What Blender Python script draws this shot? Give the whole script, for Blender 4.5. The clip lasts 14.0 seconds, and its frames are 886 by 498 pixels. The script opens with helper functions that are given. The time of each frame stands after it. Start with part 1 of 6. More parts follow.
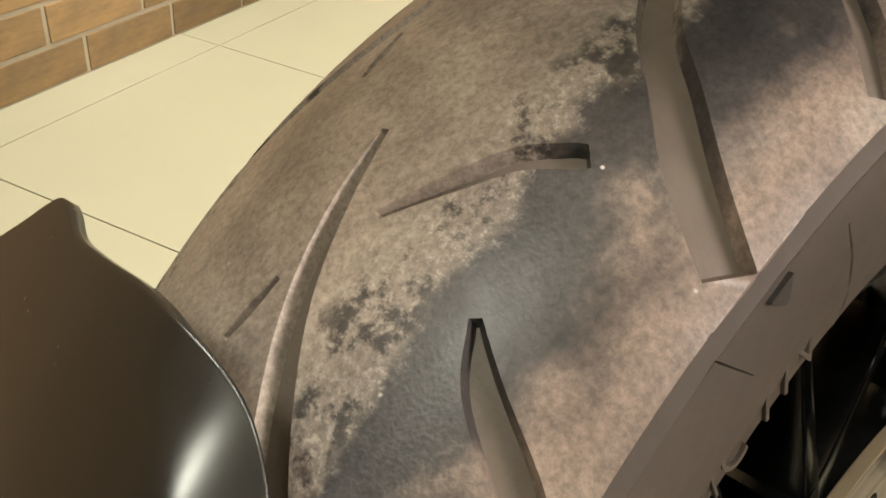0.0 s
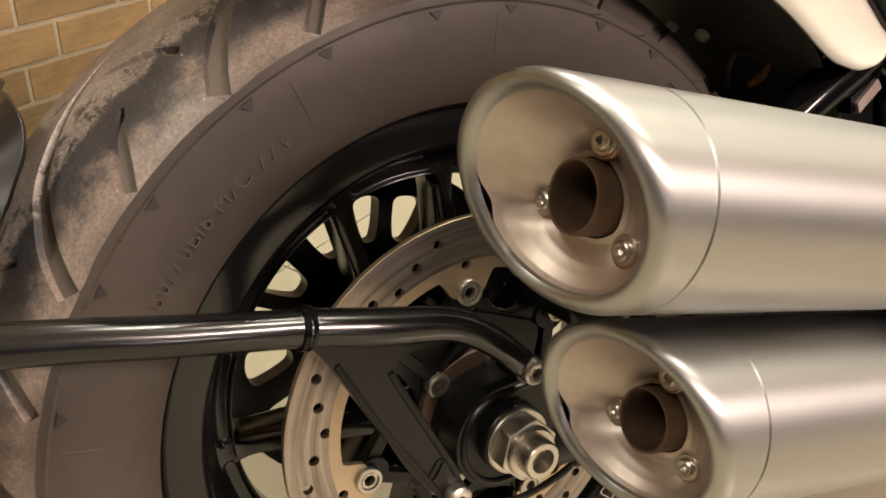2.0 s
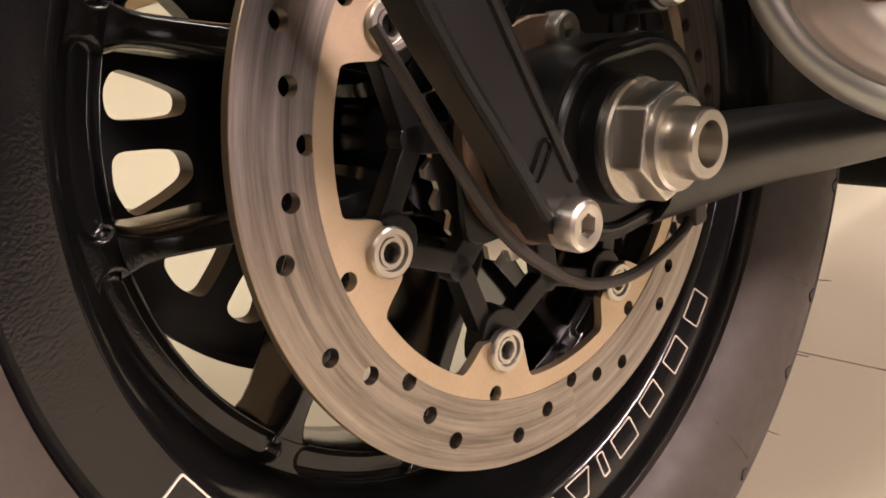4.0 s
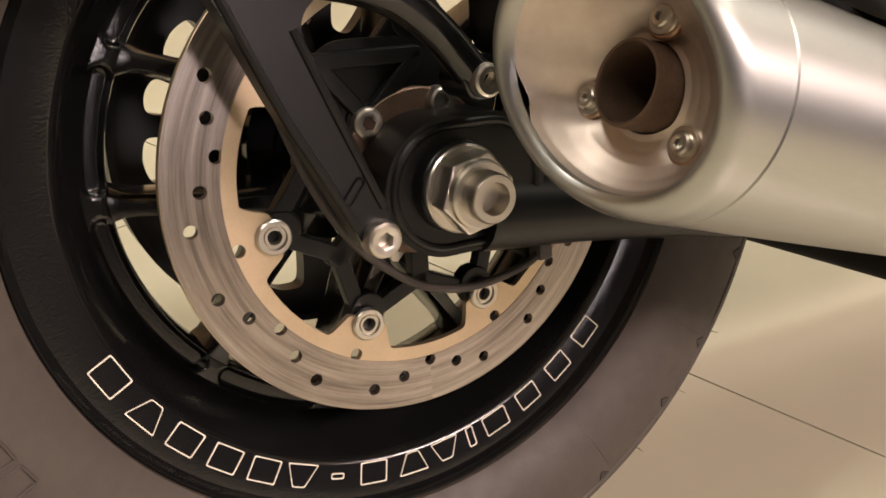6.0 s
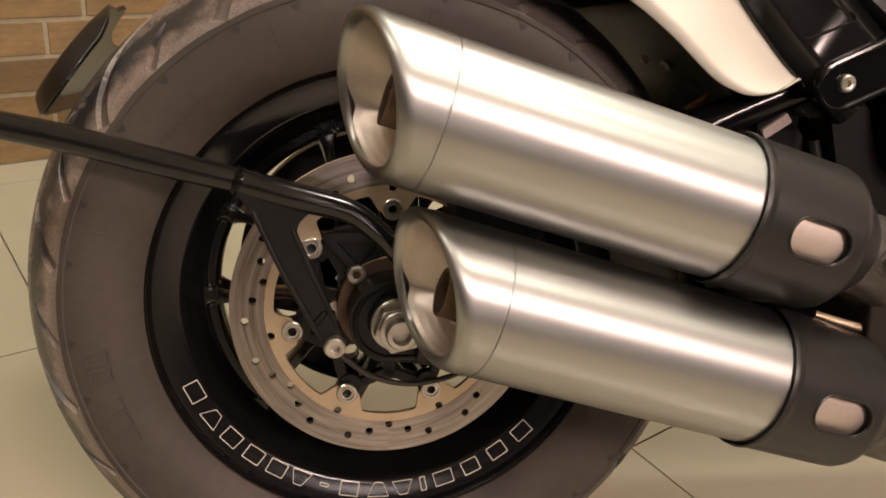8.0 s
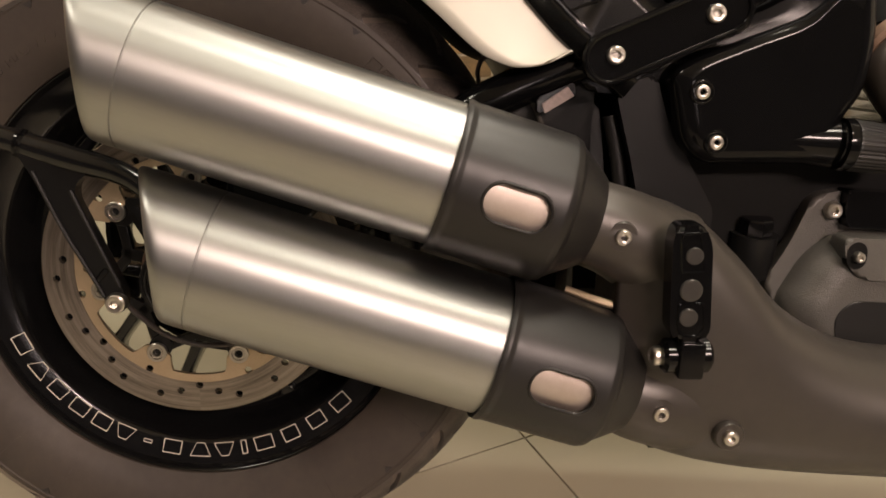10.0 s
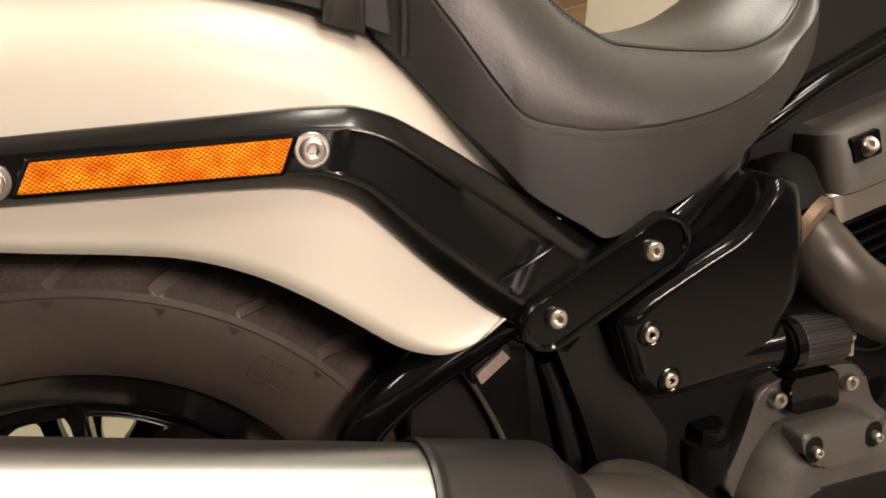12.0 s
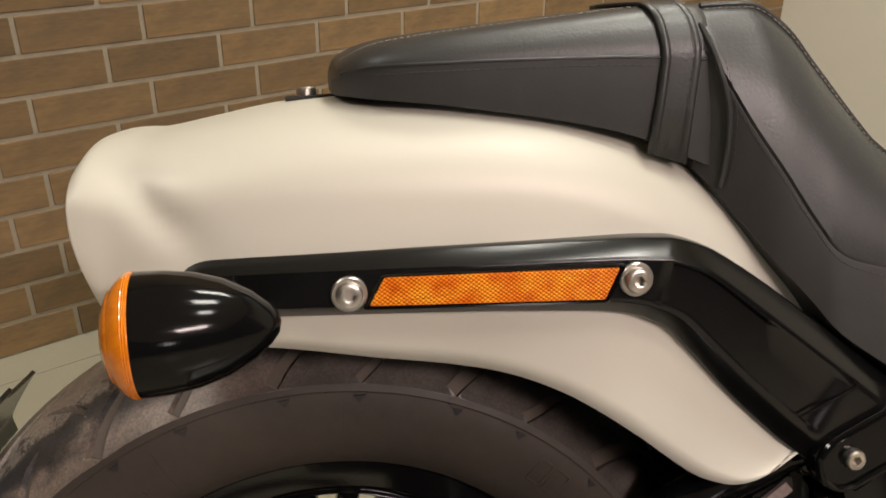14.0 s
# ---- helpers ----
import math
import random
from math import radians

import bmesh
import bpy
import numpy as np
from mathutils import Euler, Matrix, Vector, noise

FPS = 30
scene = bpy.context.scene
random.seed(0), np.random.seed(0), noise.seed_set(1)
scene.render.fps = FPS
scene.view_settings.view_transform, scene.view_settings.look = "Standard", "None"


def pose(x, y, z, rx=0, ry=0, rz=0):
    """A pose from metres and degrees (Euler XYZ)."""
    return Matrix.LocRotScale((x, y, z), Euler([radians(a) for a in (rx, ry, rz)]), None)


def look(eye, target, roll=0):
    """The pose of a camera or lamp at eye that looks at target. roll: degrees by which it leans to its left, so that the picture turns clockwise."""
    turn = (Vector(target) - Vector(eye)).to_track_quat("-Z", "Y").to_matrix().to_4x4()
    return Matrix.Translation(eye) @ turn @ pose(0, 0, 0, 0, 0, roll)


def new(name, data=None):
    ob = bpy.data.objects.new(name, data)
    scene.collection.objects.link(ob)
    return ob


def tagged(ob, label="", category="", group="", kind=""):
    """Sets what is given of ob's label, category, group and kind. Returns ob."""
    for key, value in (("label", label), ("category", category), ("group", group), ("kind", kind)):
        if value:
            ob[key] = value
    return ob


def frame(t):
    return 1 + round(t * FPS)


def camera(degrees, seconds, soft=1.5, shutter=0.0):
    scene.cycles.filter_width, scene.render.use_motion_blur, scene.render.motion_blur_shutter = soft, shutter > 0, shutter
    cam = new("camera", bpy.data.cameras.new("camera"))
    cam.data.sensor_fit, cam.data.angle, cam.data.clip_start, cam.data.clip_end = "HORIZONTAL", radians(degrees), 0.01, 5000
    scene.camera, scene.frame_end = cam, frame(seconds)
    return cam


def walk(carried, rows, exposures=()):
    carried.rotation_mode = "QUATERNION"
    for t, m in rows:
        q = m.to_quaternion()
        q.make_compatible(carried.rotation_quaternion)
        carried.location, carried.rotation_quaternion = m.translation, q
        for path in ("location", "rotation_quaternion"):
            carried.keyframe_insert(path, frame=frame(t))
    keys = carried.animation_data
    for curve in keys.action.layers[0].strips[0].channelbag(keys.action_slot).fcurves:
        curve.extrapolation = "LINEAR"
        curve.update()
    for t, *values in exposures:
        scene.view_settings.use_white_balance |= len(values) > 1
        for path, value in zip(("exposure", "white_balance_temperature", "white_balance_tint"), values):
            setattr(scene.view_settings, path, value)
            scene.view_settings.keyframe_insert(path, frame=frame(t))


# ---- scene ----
cam = camera(57.0, 14.0, soft=1.7)
BIKE = pose(0, 0, 0.3208, -14.42, -1.787, 0)  # the motorcycle leans on its side stand; its own axes: x ahead, y left, z up from the rear axle
PATH = [
    (0, (-0.2787, -0.1735, 0.3334), (-0.0162, 0.1956, 0.1216), -4.80),
    (0.5, (-0.2868, -0.2687, 0.3381), (-0.0423, 0.1217, 0.1436), -3.90),
    (1, (-0.2741, -0.3777, 0.3492), (-0.0518, 0.0306, 0.1650), -4.43),
    (1.5, (-0.2634, -0.4805, 0.3479), (-0.0526, -0.0625, 0.1724), -3.99),
    (2, (-0.2533, -0.5222, 0.3202), (-0.0331, -0.1101, 0.1421), -5.26),
    (2.5, (-0.2468, -0.4682, 0.2353), (0.0090, -0.0808, 0.0497), -7.20),
    (3, (-0.2565, -0.3572, 0.1451), (0.0290, 0.0085, -0.0413), -9.88),
    (3.2, (-0.2604, -0.3158, 0.1136), (0.0450, 0.0384, -0.0632), -9.99),
    (5.3, (-0.2344, -0.3684, 0.0478), (0.0389, 0.0209, -0.1064), -5.07),
    (5.5, (-0.2292, -0.3977, 0.0574), (0.0329, -0.0013, -0.0979), -4.34),
    (6, (-0.2192, -0.4875, 0.1036), (0.0161, -0.0742, -0.0509), -2.87),
    (6.5, (-0.2079, -0.5765, 0.1796), (-0.0071, -0.1452, 0.0257), -1.84),
    (7, (-0.2031, -0.6568, 0.2232), (-0.0295, -0.2110, 0.0779), -0.99),
    (7.2, (-0.1909, -0.6991, 0.2403), (-0.0322, -0.2460, 0.1007), -0.45),
    (9.3, (0.1148, -0.8454, 0.2289), (0.1331, -0.3586, 0.1160), 3.05),
    (9.5, (0.1421, -0.8498, 0.2250), (0.1577, -0.3634, 0.1101), 2.80),
    (10, (0.2067, -0.8553, 0.2182), (0.2283, -0.3701, 0.0995), 1.88),
    (10.5, (0.2561, -0.8459, 0.2276), (0.2991, -0.3631, 0.1047), 0.32),
    (11, (0.2374, -0.7842, 0.2871), (0.3207, -0.3085, 0.1579), -1.69),
    (11.5, (0.1848, -0.7173, 0.3891), (0.2964, -0.2502, 0.2500), -4.12),
    (12, (0.1416, -0.6647, 0.4392), (0.2832, -0.2064, 0.2982), -5.74),
    (12.5, (0.1114, -0.6288, 0.4735), (0.2618, -0.1752, 0.3267), -6.31),
    (13, (0.0732, -0.6163, 0.4842), (0.2189, -0.1575, 0.3489), -6.32),
    (13.5, (0.0437, -0.6184, 0.4957), (0.1584, -0.1475, 0.3727), -5.41),
    (14, (0.0264, -0.6388, 0.5055), (0.0966, -0.1566, 0.3936), -3.46),
]
EXPOSURES = [(0.0, 1.3, 6350, 4), (0.5, 1.45, 6350, 3), (1.0, 1.3, 6400, 7), (1.5, 1.05, 6550, 10), (2.0, 0.9, 6650, 13), (2.5, 1.02, 6450, 17), (3.0, 1.3, 6400, 26), (5.5, 1.2, 6350, 15), (6.5, 1.0, 6600, 15), (7.0, 0.82, 6700, 17), (9.5, 0.22, 6850, 16), (10.5, 0.36, 6800, 14), (11.5, 0.44, 6800, 15), (12.0, 0.5, 6650, 12), (12.5, 0.46, 6550, 9), (13.5, 0.25, 5950, 7), (14.0, 0.02, 6200, 11)]
walk(cam, [(t, BIKE @ look(eye, target, roll)) for t, eye, target, roll in PATH], EXPOSURES)

# ---- light ----
world = bpy.data.worlds.new("world")
scene.world = world
world.use_nodes = True
world.node_tree.nodes["Background"].inputs[0].default_value = (0.9, 0.85, 0.75, 1)
world.node_tree.nodes["Background"].inputs[1].default_value = 0.05


# ---- materials ----
def mat(name, color, rough=0.5, metal=0.0, vary=0.15, scale=40.0, bump=0.0, bump_scale=200.0, tint=None, coat=0.0,
        stretch=(1, 1, 1), rough_vary=0.1, per_object=0.0, spec=0.5, bump_dist=0.002, obj_space=True):
    m = bpy.data.materials.new(name)
    m.use_nodes = True
    nt = m.node_tree
    b = nt.nodes["Principled BSDF"]
    b.inputs["Metallic"].default_value = metal
    b.inputs["Coat Weight"].default_value = coat
    b.inputs["Coat Roughness"].default_value = 0.08
    b.inputs["Specular IOR Level"].default_value = spec
    tc = nt.nodes.new("ShaderNodeTexCoord")
    mp = nt.nodes.new("ShaderNodeMapping")
    mp.inputs["Scale"].default_value = stretch
    nt.links.new(tc.outputs["Object"], mp.inputs["Vector"])

    def noise_tex(sc, detail=4.0):
        n = nt.nodes.new("ShaderNodeTexNoise")
        n.inputs["Scale"].default_value = sc
        n.inputs["Detail"].default_value = detail
        nt.links.new(mp.outputs[0], n.inputs["Vector"])
        return n

    big, small = noise_tex(scale), noise_tex(scale * 9)
    add = nt.nodes.new("ShaderNodeMath")
    add.operation = "MULTIPLY_ADD"
    add.inputs[1].default_value = 0.35
    nt.links.new(small.outputs["Fac"], add.inputs[0])
    nt.links.new(big.outputs["Fac"], add.inputs[2])
    ramp = nt.nodes.new("ShaderNodeMapRange")
    ramp.inputs["From Min"].default_value = 0.35
    ramp.inputs["From Max"].default_value = 1.0
    nt.links.new(add.outputs[0], ramp.inputs["Value"])
    mix = nt.nodes.new("ShaderNodeMix")
    mix.data_type = "RGBA"
    other = tint or tuple(c * (1 - vary) for c in color)
    mix.inputs[6].default_value = (*color, 1)
    mix.inputs[7].default_value = (*other, 1)
    nt.links.new(ramp.outputs[0], mix.inputs[0])
    out = mix.outputs[2]
    if per_object:
        info = nt.nodes.new("ShaderNodeObjectInfo")
        hsv = nt.nodes.new("ShaderNodeHueSaturation")
        mr = nt.nodes.new("ShaderNodeMapRange")
        mr.inputs["To Min"].default_value = 1 - per_object
        mr.inputs["To Max"].default_value = 1 + per_object
        nt.links.new(info.outputs["Random"], mr.inputs["Value"])
        nt.links.new(mr.outputs[0], hsv.inputs["Value"])
        nt.links.new(out, hsv.inputs["Color"])
        out = hsv.outputs[0]
    nt.links.new(out, b.inputs["Base Color"])
    rr = nt.nodes.new("ShaderNodeMapRange")
    rr.inputs["To Min"].default_value = max(0.02, rough - rough_vary)
    rr.inputs["To Max"].default_value = min(1.0, rough + rough_vary)
    nt.links.new(small.outputs["Fac"], rr.inputs["Value"])
    nt.links.new(rr.outputs[0], b.inputs["Roughness"])
    if bump:
        bt = noise_tex(bump_scale, 3.0)
        bp = nt.nodes.new("ShaderNodeBump")
        bp.inputs["Strength"].default_value = bump
        bp.inputs["Distance"].default_value = bump_dist
        nt.links.new(bt.outputs["Fac"], bp.inputs["Height"])
        nt.links.new(bp.outputs[0], b.inputs["Normal"])
    return m


def glow(name, color, strength):
    m = bpy.data.materials.new(name)
    m.use_nodes = True
    b = m.node_tree.nodes["Principled BSDF"]
    b.inputs["Base Color"].default_value = (*color, 1)
    b.inputs["Emission Color"].default_value = (*color, 1)
    b.inputs["Emission Strength"].default_value = strength
    return m


def worn_rubber():
    """Tread rubber: dusty brown middle paled for a lamp's sheen, a crust of pale specks beside it, polished blue-black
    flanks and a dusty shoulder.
    """
    m = mat("tyre_rubber", (0.05, 0.045, 0.042), 0.40, vary=0.35, scale=14, bump=0.2, bump_scale=900, bump_dist=0.0005, rough_vary=0.10)
    nt = m.node_tree
    b = nt.nodes["Principled BSDF"]
    tc = nt.nodes.new("ShaderNodeTexCoord")

    def node(kind, **inputs):
        n = nt.nodes.new(kind)
        for k, v in inputs.items():
            n.inputs[k.replace("_", " ")].default_value = v
        return n

    def noise_tex(scale, detail, rough=0.6, distort=0.0):
        n = node("ShaderNodeTexNoise", Scale=scale, Detail=detail, Roughness=rough, Distortion=distort)
        nt.links.new(tc.outputs["Object"], n.inputs["Vector"])
        return n.outputs["Fac"]

    def ramp(socket, lo, hi, out_lo=0.0, out_hi=1.0):
        r = node("ShaderNodeMapRange", From_Min=lo, From_Max=hi, To_Min=out_lo, To_Max=out_hi)
        r.interpolation_type = "SMOOTHSTEP"
        nt.links.new(socket, r.inputs["Value"])
        return r.outputs[0]

    def calc(kind, a, c, third=None):
        n = nt.nodes.new("ShaderNodeMath")
        n.operation = kind
        for i, v in enumerate((a, c, third)):
            if v is None:
                continue
            if isinstance(v, (int, float)):
                n.inputs[i].default_value = v
            else:
                nt.links.new(v, n.inputs[i])
        return n.outputs[0]

    def blend(fac, a, c):
        n = nt.nodes.new("ShaderNodeMix")
        n.data_type = "RGBA"
        nt.links.new(fac, n.inputs[0])
        nt.links.new(a, n.inputs[6])
        n.inputs[7].default_value = (*c, 1)
        return n.outputs[2]

    sep = nt.nodes.new("ShaderNodeSeparateXYZ")
    nt.links.new(tc.outputs["Object"], sep.inputs[0])
    across = calc("ABSOLUTE", sep.outputs["Y"], 0.0)
    cloud = noise_tex(38.0, 6.0, 0.62)
    across = calc("MULTIPLY_ADD", calc("SUBTRACT", cloud, 0.5), 0.024, across)
    zones = nt.nodes.new("ShaderNodeValToRGB")
    nt.links.new(calc("MULTIPLY", across, 10.0), zones.inputs["Fac"])
    # the first tones hold dust and also the lamp's sheen, as paler colour
    stops = [(0.0, (0.25, 0.212, 0.182)), (0.30, (0.28, 0.238, 0.203)), (0.37, (0.28, 0.243, 0.208)), (0.50, (0.20, 0.174, 0.15)), (0.535, (0.044, 0.042, 0.043)), (0.70, (0.046, 0.043, 0.043)), (0.82, (0.235, 0.187, 0.155)), (0.93, (0.12, 0.097, 0.082))]
    ramp_el = zones.color_ramp.elements
    ramp_el[0].position, ramp_el[0].color = stops[0][0], (*stops[0][1], 1)
    ramp_el[1].position, ramp_el[1].color = stops[-1][0], (*stops[-1][1], 1)
    for at, colour in stops[1:-1]:
        ramp_el.new(at).color = (*colour, 1)
    out = zones.outputs["Color"]
    # the crust: broken pale specks with dark rubber between
    crust = calc("MULTIPLY", ramp(across, 0.033, 0.039), ramp(across, 0.056, 0.049))
    grains = noise_tex(420.0, 8.0, 0.8)
    lumps = noise_tex(90.0, 5.0, 0.7)
    out = blend(calc("MULTIPLY", crust, ramp(lumps, 0.50, 0.40)), out, (0.055, 0.05, 0.047))
    out = blend(calc("MULTIPLY", calc("MULTIPLY", crust, ramp(grains, 0.50, 0.60)), ramp(lumps, 0.36, 0.55)), out, (0.36, 0.325, 0.285))
    # smears that run over the flank
    smear = noise_tex(19.0, 9.0, 0.66, 0.4)
    out = blend(calc("MULTIPLY", calc("MULTIPLY", ramp(smear, 0.50, 0.62), ramp(across, 0.064, 0.076)), 0.8), out, (0.23, 0.185, 0.152))
    # chips of pale grit
    grit = node("ShaderNodeTexVoronoi", Scale=170.0)
    nt.links.new(tc.outputs["Object"], grit.inputs["Vector"])
    chips = calc("MULTIPLY", ramp(grit.outputs["Distance"], 0.12, 0.05), ramp(noise_tex(120.0, 1.0), 0.60, 0.66))
    out = blend(calc("MULTIPLY", chips, 0.85), out, (0.5, 0.48, 0.45))
    # under the fender: less dust, and the shade there painted near black
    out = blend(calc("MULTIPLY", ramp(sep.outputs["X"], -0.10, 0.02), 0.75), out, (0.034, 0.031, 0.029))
    level = calc("MULTIPLY", ramp(noise_tex(460.0, 8.0, 0.75), 0.28, 0.72, 0.62, 1.38), ramp(cloud, 0.25, 0.75, 0.72, 1.28))
    tone = nt.nodes.new("ShaderNodeHueSaturation")
    nt.links.new(level, tone.inputs["Value"])
    nt.links.new(out, tone.inputs["Color"])
    nt.links.new(tone.outputs[0], b.inputs["Base Color"])
    return m


RUBBER = worn_rubber()
GROOVE = mat("dusty_groove_rubber", (0.145, 0.118, 0.096), 0.55, vary=0.35, scale=30, bump=0.1, bump_scale=600)
DARK_RUBBER = mat("dark_rubber", (0.022, 0.019, 0.017), 0.6, scale=60)
SIDEWALL = mat("sidewall_rubber", (0.066, 0.053, 0.042), 0.55, vary=0.4, scale=11, bump=0.2, bump_scale=500, bump_dist=0.0005, spec=0.35, rough_vary=0.14, tint=(0.040, 0.033, 0.029))
GLOSS_BLACK = mat("gloss_black_paint", (0.004, 0.004, 0.0042), 0.12, vary=0.2, rough_vary=0.03, spec=0.22)
RIM_BLACK = mat("orange_peel_black_paint", (0.006, 0.006, 0.0062), 0.14, vary=0.2, rough_vary=0.05, spec=0.5, bump=0.12, bump_scale=750, bump_dist=0.0006)
SATIN_BLACK = mat("satin_black_paint", (0.006, 0.006, 0.006), 0.33, vary=0.1, scale=6, rough_vary=0.04, spec=0.32, bump=0.04, bump_scale=600, bump_dist=0.0003)
TEXTURED_BLACK = mat("wrinkle_black_casting", (0.088, 0.083, 0.074), 0.40, vary=0.3, bump=0.7, bump_scale=800, bump_dist=0.0007, spec=0.6)
MATTE_BLACK = mat("matte_black_plastic", (0.012, 0.0115, 0.011), 0.42, vary=0.2, bump=0.1, bump_scale=900, bump_dist=0.0004, spec=0.4)
GUARD_BLACK = mat("smooth_black_plastic", (0.009, 0.0088, 0.008), 0.26, vary=0.15, rough_vary=0.03, spec=0.5, bump=0.03, bump_scale=700, bump_dist=0.0003)
TUBE_BLACK = mat("semi_gloss_black_paint", (0.005, 0.005, 0.005), 0.20, vary=0.1, scale=6, rough_vary=0.03, spec=0.38)
INNER_BLACK = mat("dull_black_underside", (0.006, 0.0058, 0.0055), 0.65, vary=0.4, scale=30, spec=0.12)
UNDERSIDE = mat("olive_fender_underside", (0.040, 0.038, 0.026), 0.55, vary=0.5, scale=18)
TUBE_GLOSS = mat("gloss_black_tube_paint", (0.006, 0.006, 0.006), 0.19, vary=0.15, scale=12, rough_vary=0.05, spec=0.6)
SHIELD = mat("satin_dark_heat_shield", (0.014, 0.013, 0.0122), 0.38, vary=0.25, scale=30, spec=0.36, bump=0.05, bump_scale=500, bump_dist=0.0003)
PIPE = mat("matte_brown_grey_exhaust_coating", (0.056, 0.049, 0.042), 0.36, vary=0.3, scale=12, metal=0.25)
BRUSHED = mat("brushed_stainless_steel", (0.43, 0.437, 0.425), 0.41, metal=1.0, vary=0.08, scale=30, stretch=(1.5, 1.5, 0.25), bump=0.02, bump_scale=1500, bump_dist=0.0002, rough_vary=0.05)
bsdf = BRUSHED.node_tree.nodes["Principled BSDF"]
round_can = BRUSHED.node_tree.nodes.new("ShaderNodeTangent")
round_can.direction_type, round_can.axis = "RADIAL", "Z"
BRUSHED.node_tree.links.new(round_can.outputs[0], bsdf.inputs["Tangent"])
bsdf.inputs["Anisotropic"].default_value = 0.62
bsdf.inputs["Anisotropic Rotation"].default_value = 0.25
STEEL_DISH = mat("pressed_steel_dish", (0.62, 0.56, 0.52), 0.50, metal=1.0, vary=0.3, scale=22, tint=(0.50, 0.42, 0.36), rough_vary=0.08)
STAINED = mat("heat_stained_steel", (0.50, 0.40, 0.32), 0.5, metal=1.0, vary=0.6, scale=120, tint=(0.30, 0.15, 0.07))
RUST = mat("heat_browned_pipe", (0.2, 0.13, 0.09), 0.55, metal=0.6, vary=0.5, scale=60)
BOLT_STEEL = mat("zinc_bolt", (0.62, 0.585, 0.53), 0.32, metal=1.0, vary=0.15, scale=14, rough_vary=0.04)
def turned_metal(name, color, rough, metal, marks):
    """Metal with fine circular grinding marks round the axle."""
    m = mat(name, color, rough, metal=metal, vary=0.18, scale=25, rough_vary=0.05)
    nt = m.node_tree
    b = nt.nodes["Principled BSDF"]
    tc = nt.nodes.new("ShaderNodeTexCoord")
    flat = nt.nodes.new("ShaderNodeVectorMath")
    flat.operation = "MULTIPLY"
    flat.inputs[1].default_value = (1, 0, 1)
    nt.links.new(tc.outputs["Object"], flat.inputs[0])
    ln = nt.nodes.new("ShaderNodeVectorMath")
    ln.operation = "LENGTH"
    nt.links.new(flat.outputs[0], ln.inputs[0])
    nz = nt.nodes.new("ShaderNodeTexNoise")
    nz.noise_dimensions = "1D"
    nz.inputs["Scale"].default_value = 500.0
    nz.inputs["Detail"].default_value = 4.0
    nt.links.new(ln.outputs["Value"], nz.inputs["W"])
    bp = nt.nodes.new("ShaderNodeBump")
    bp.inputs["Strength"].default_value = marks
    bp.inputs["Distance"].default_value = 0.0004
    nt.links.new(nz.outputs["Fac"], bp.inputs["Height"])
    nt.links.new(bp.outputs[0], b.inputs["Normal"])
    # polished and dull rings
    bands = nt.nodes.new("ShaderNodeTexNoise")
    bands.noise_dimensions = "2D"
    bands.inputs["Scale"].default_value = 1.0
    bands.inputs["Detail"].default_value = 7.0
    bands.inputs["Roughness"].default_value = 0.72
    spread = nt.nodes.new("ShaderNodeCombineXYZ")
    wide = nt.nodes.new("ShaderNodeMath")
    wide.operation = "MULTIPLY"
    wide.inputs[1].default_value = 220.0
    nt.links.new(ln.outputs["Value"], wide.inputs[0])
    nt.links.new(wide.outputs[0], spread.inputs["X"])
    turn = nt.nodes.new("ShaderNodeSeparateXYZ")
    nt.links.new(tc.outputs["Object"], turn.inputs[0])
    angle = nt.nodes.new("ShaderNodeMath")
    angle.operation = "ARCTAN2"
    nt.links.new(turn.outputs["X"], angle.inputs[0])
    nt.links.new(turn.outputs["Z"], angle.inputs[1])
    nt.links.new(angle.outputs[0], spread.inputs["Y"])
    nt.links.new(spread.outputs[0], bands.inputs["Vector"])
    level = nt.nodes.new("ShaderNodeMapRange")
    level.inputs["From Min"].default_value, level.inputs["From Max"].default_value = 0.3, 0.7
    level.inputs["To Min"].default_value, level.inputs["To Max"].default_value = 0.55, 1.4
    nt.links.new(bands.outputs["Fac"], level.inputs["Value"])
    hsv = nt.nodes.new("ShaderNodeHueSaturation")
    nt.links.new(b.inputs["Base Color"].links[0].from_socket, hsv.inputs["Color"])
    nt.links.new(level.outputs[0], hsv.inputs["Value"])
    nt.links.new(hsv.outputs[0], b.inputs["Base Color"])
    return m


def ringed(m, amount):
    """Gives a turned metal the fan-shaped sheen of grinding marks round the axle."""
    nt = m.node_tree
    tg = nt.nodes.new("ShaderNodeTangent")
    tg.direction_type, tg.axis = "RADIAL", "Y"
    b = nt.nodes["Principled BSDF"]
    b.inputs["Anisotropic"].default_value = amount
    b.inputs["Anisotropic Rotation"].default_value = 0.25
    nt.links.new(tg.outputs[0], b.inputs["Tangent"])
    return m


DISC_STEEL = turned_metal("ground_disc_steel", (0.36, 0.315, 0.28), 0.34, 1.0, 0.12)
ringed(DISC_STEEL, 0.5)
DISC_GOLD = mat("bronze_disc_carrier", (0.58, 0.46, 0.32), 0.45, metal=0.9, vary=0.15, scale=60)
PEARL = mat("pearl_white_paint", (0.61, 0.585, 0.505), 0.44, metal=0.1, vary=0.03, scale=8, rough_vary=0.04, bump=0.03, bump_scale=700, bump_dist=0.0003)
LEATHER = mat("black_leather", (0.034, 0.035, 0.0345), 0.40, vary=0.3, scale=50, bump=0.26, bump_scale=420, bump_dist=0.0009, spec=0.6, rough_vary=0.12)
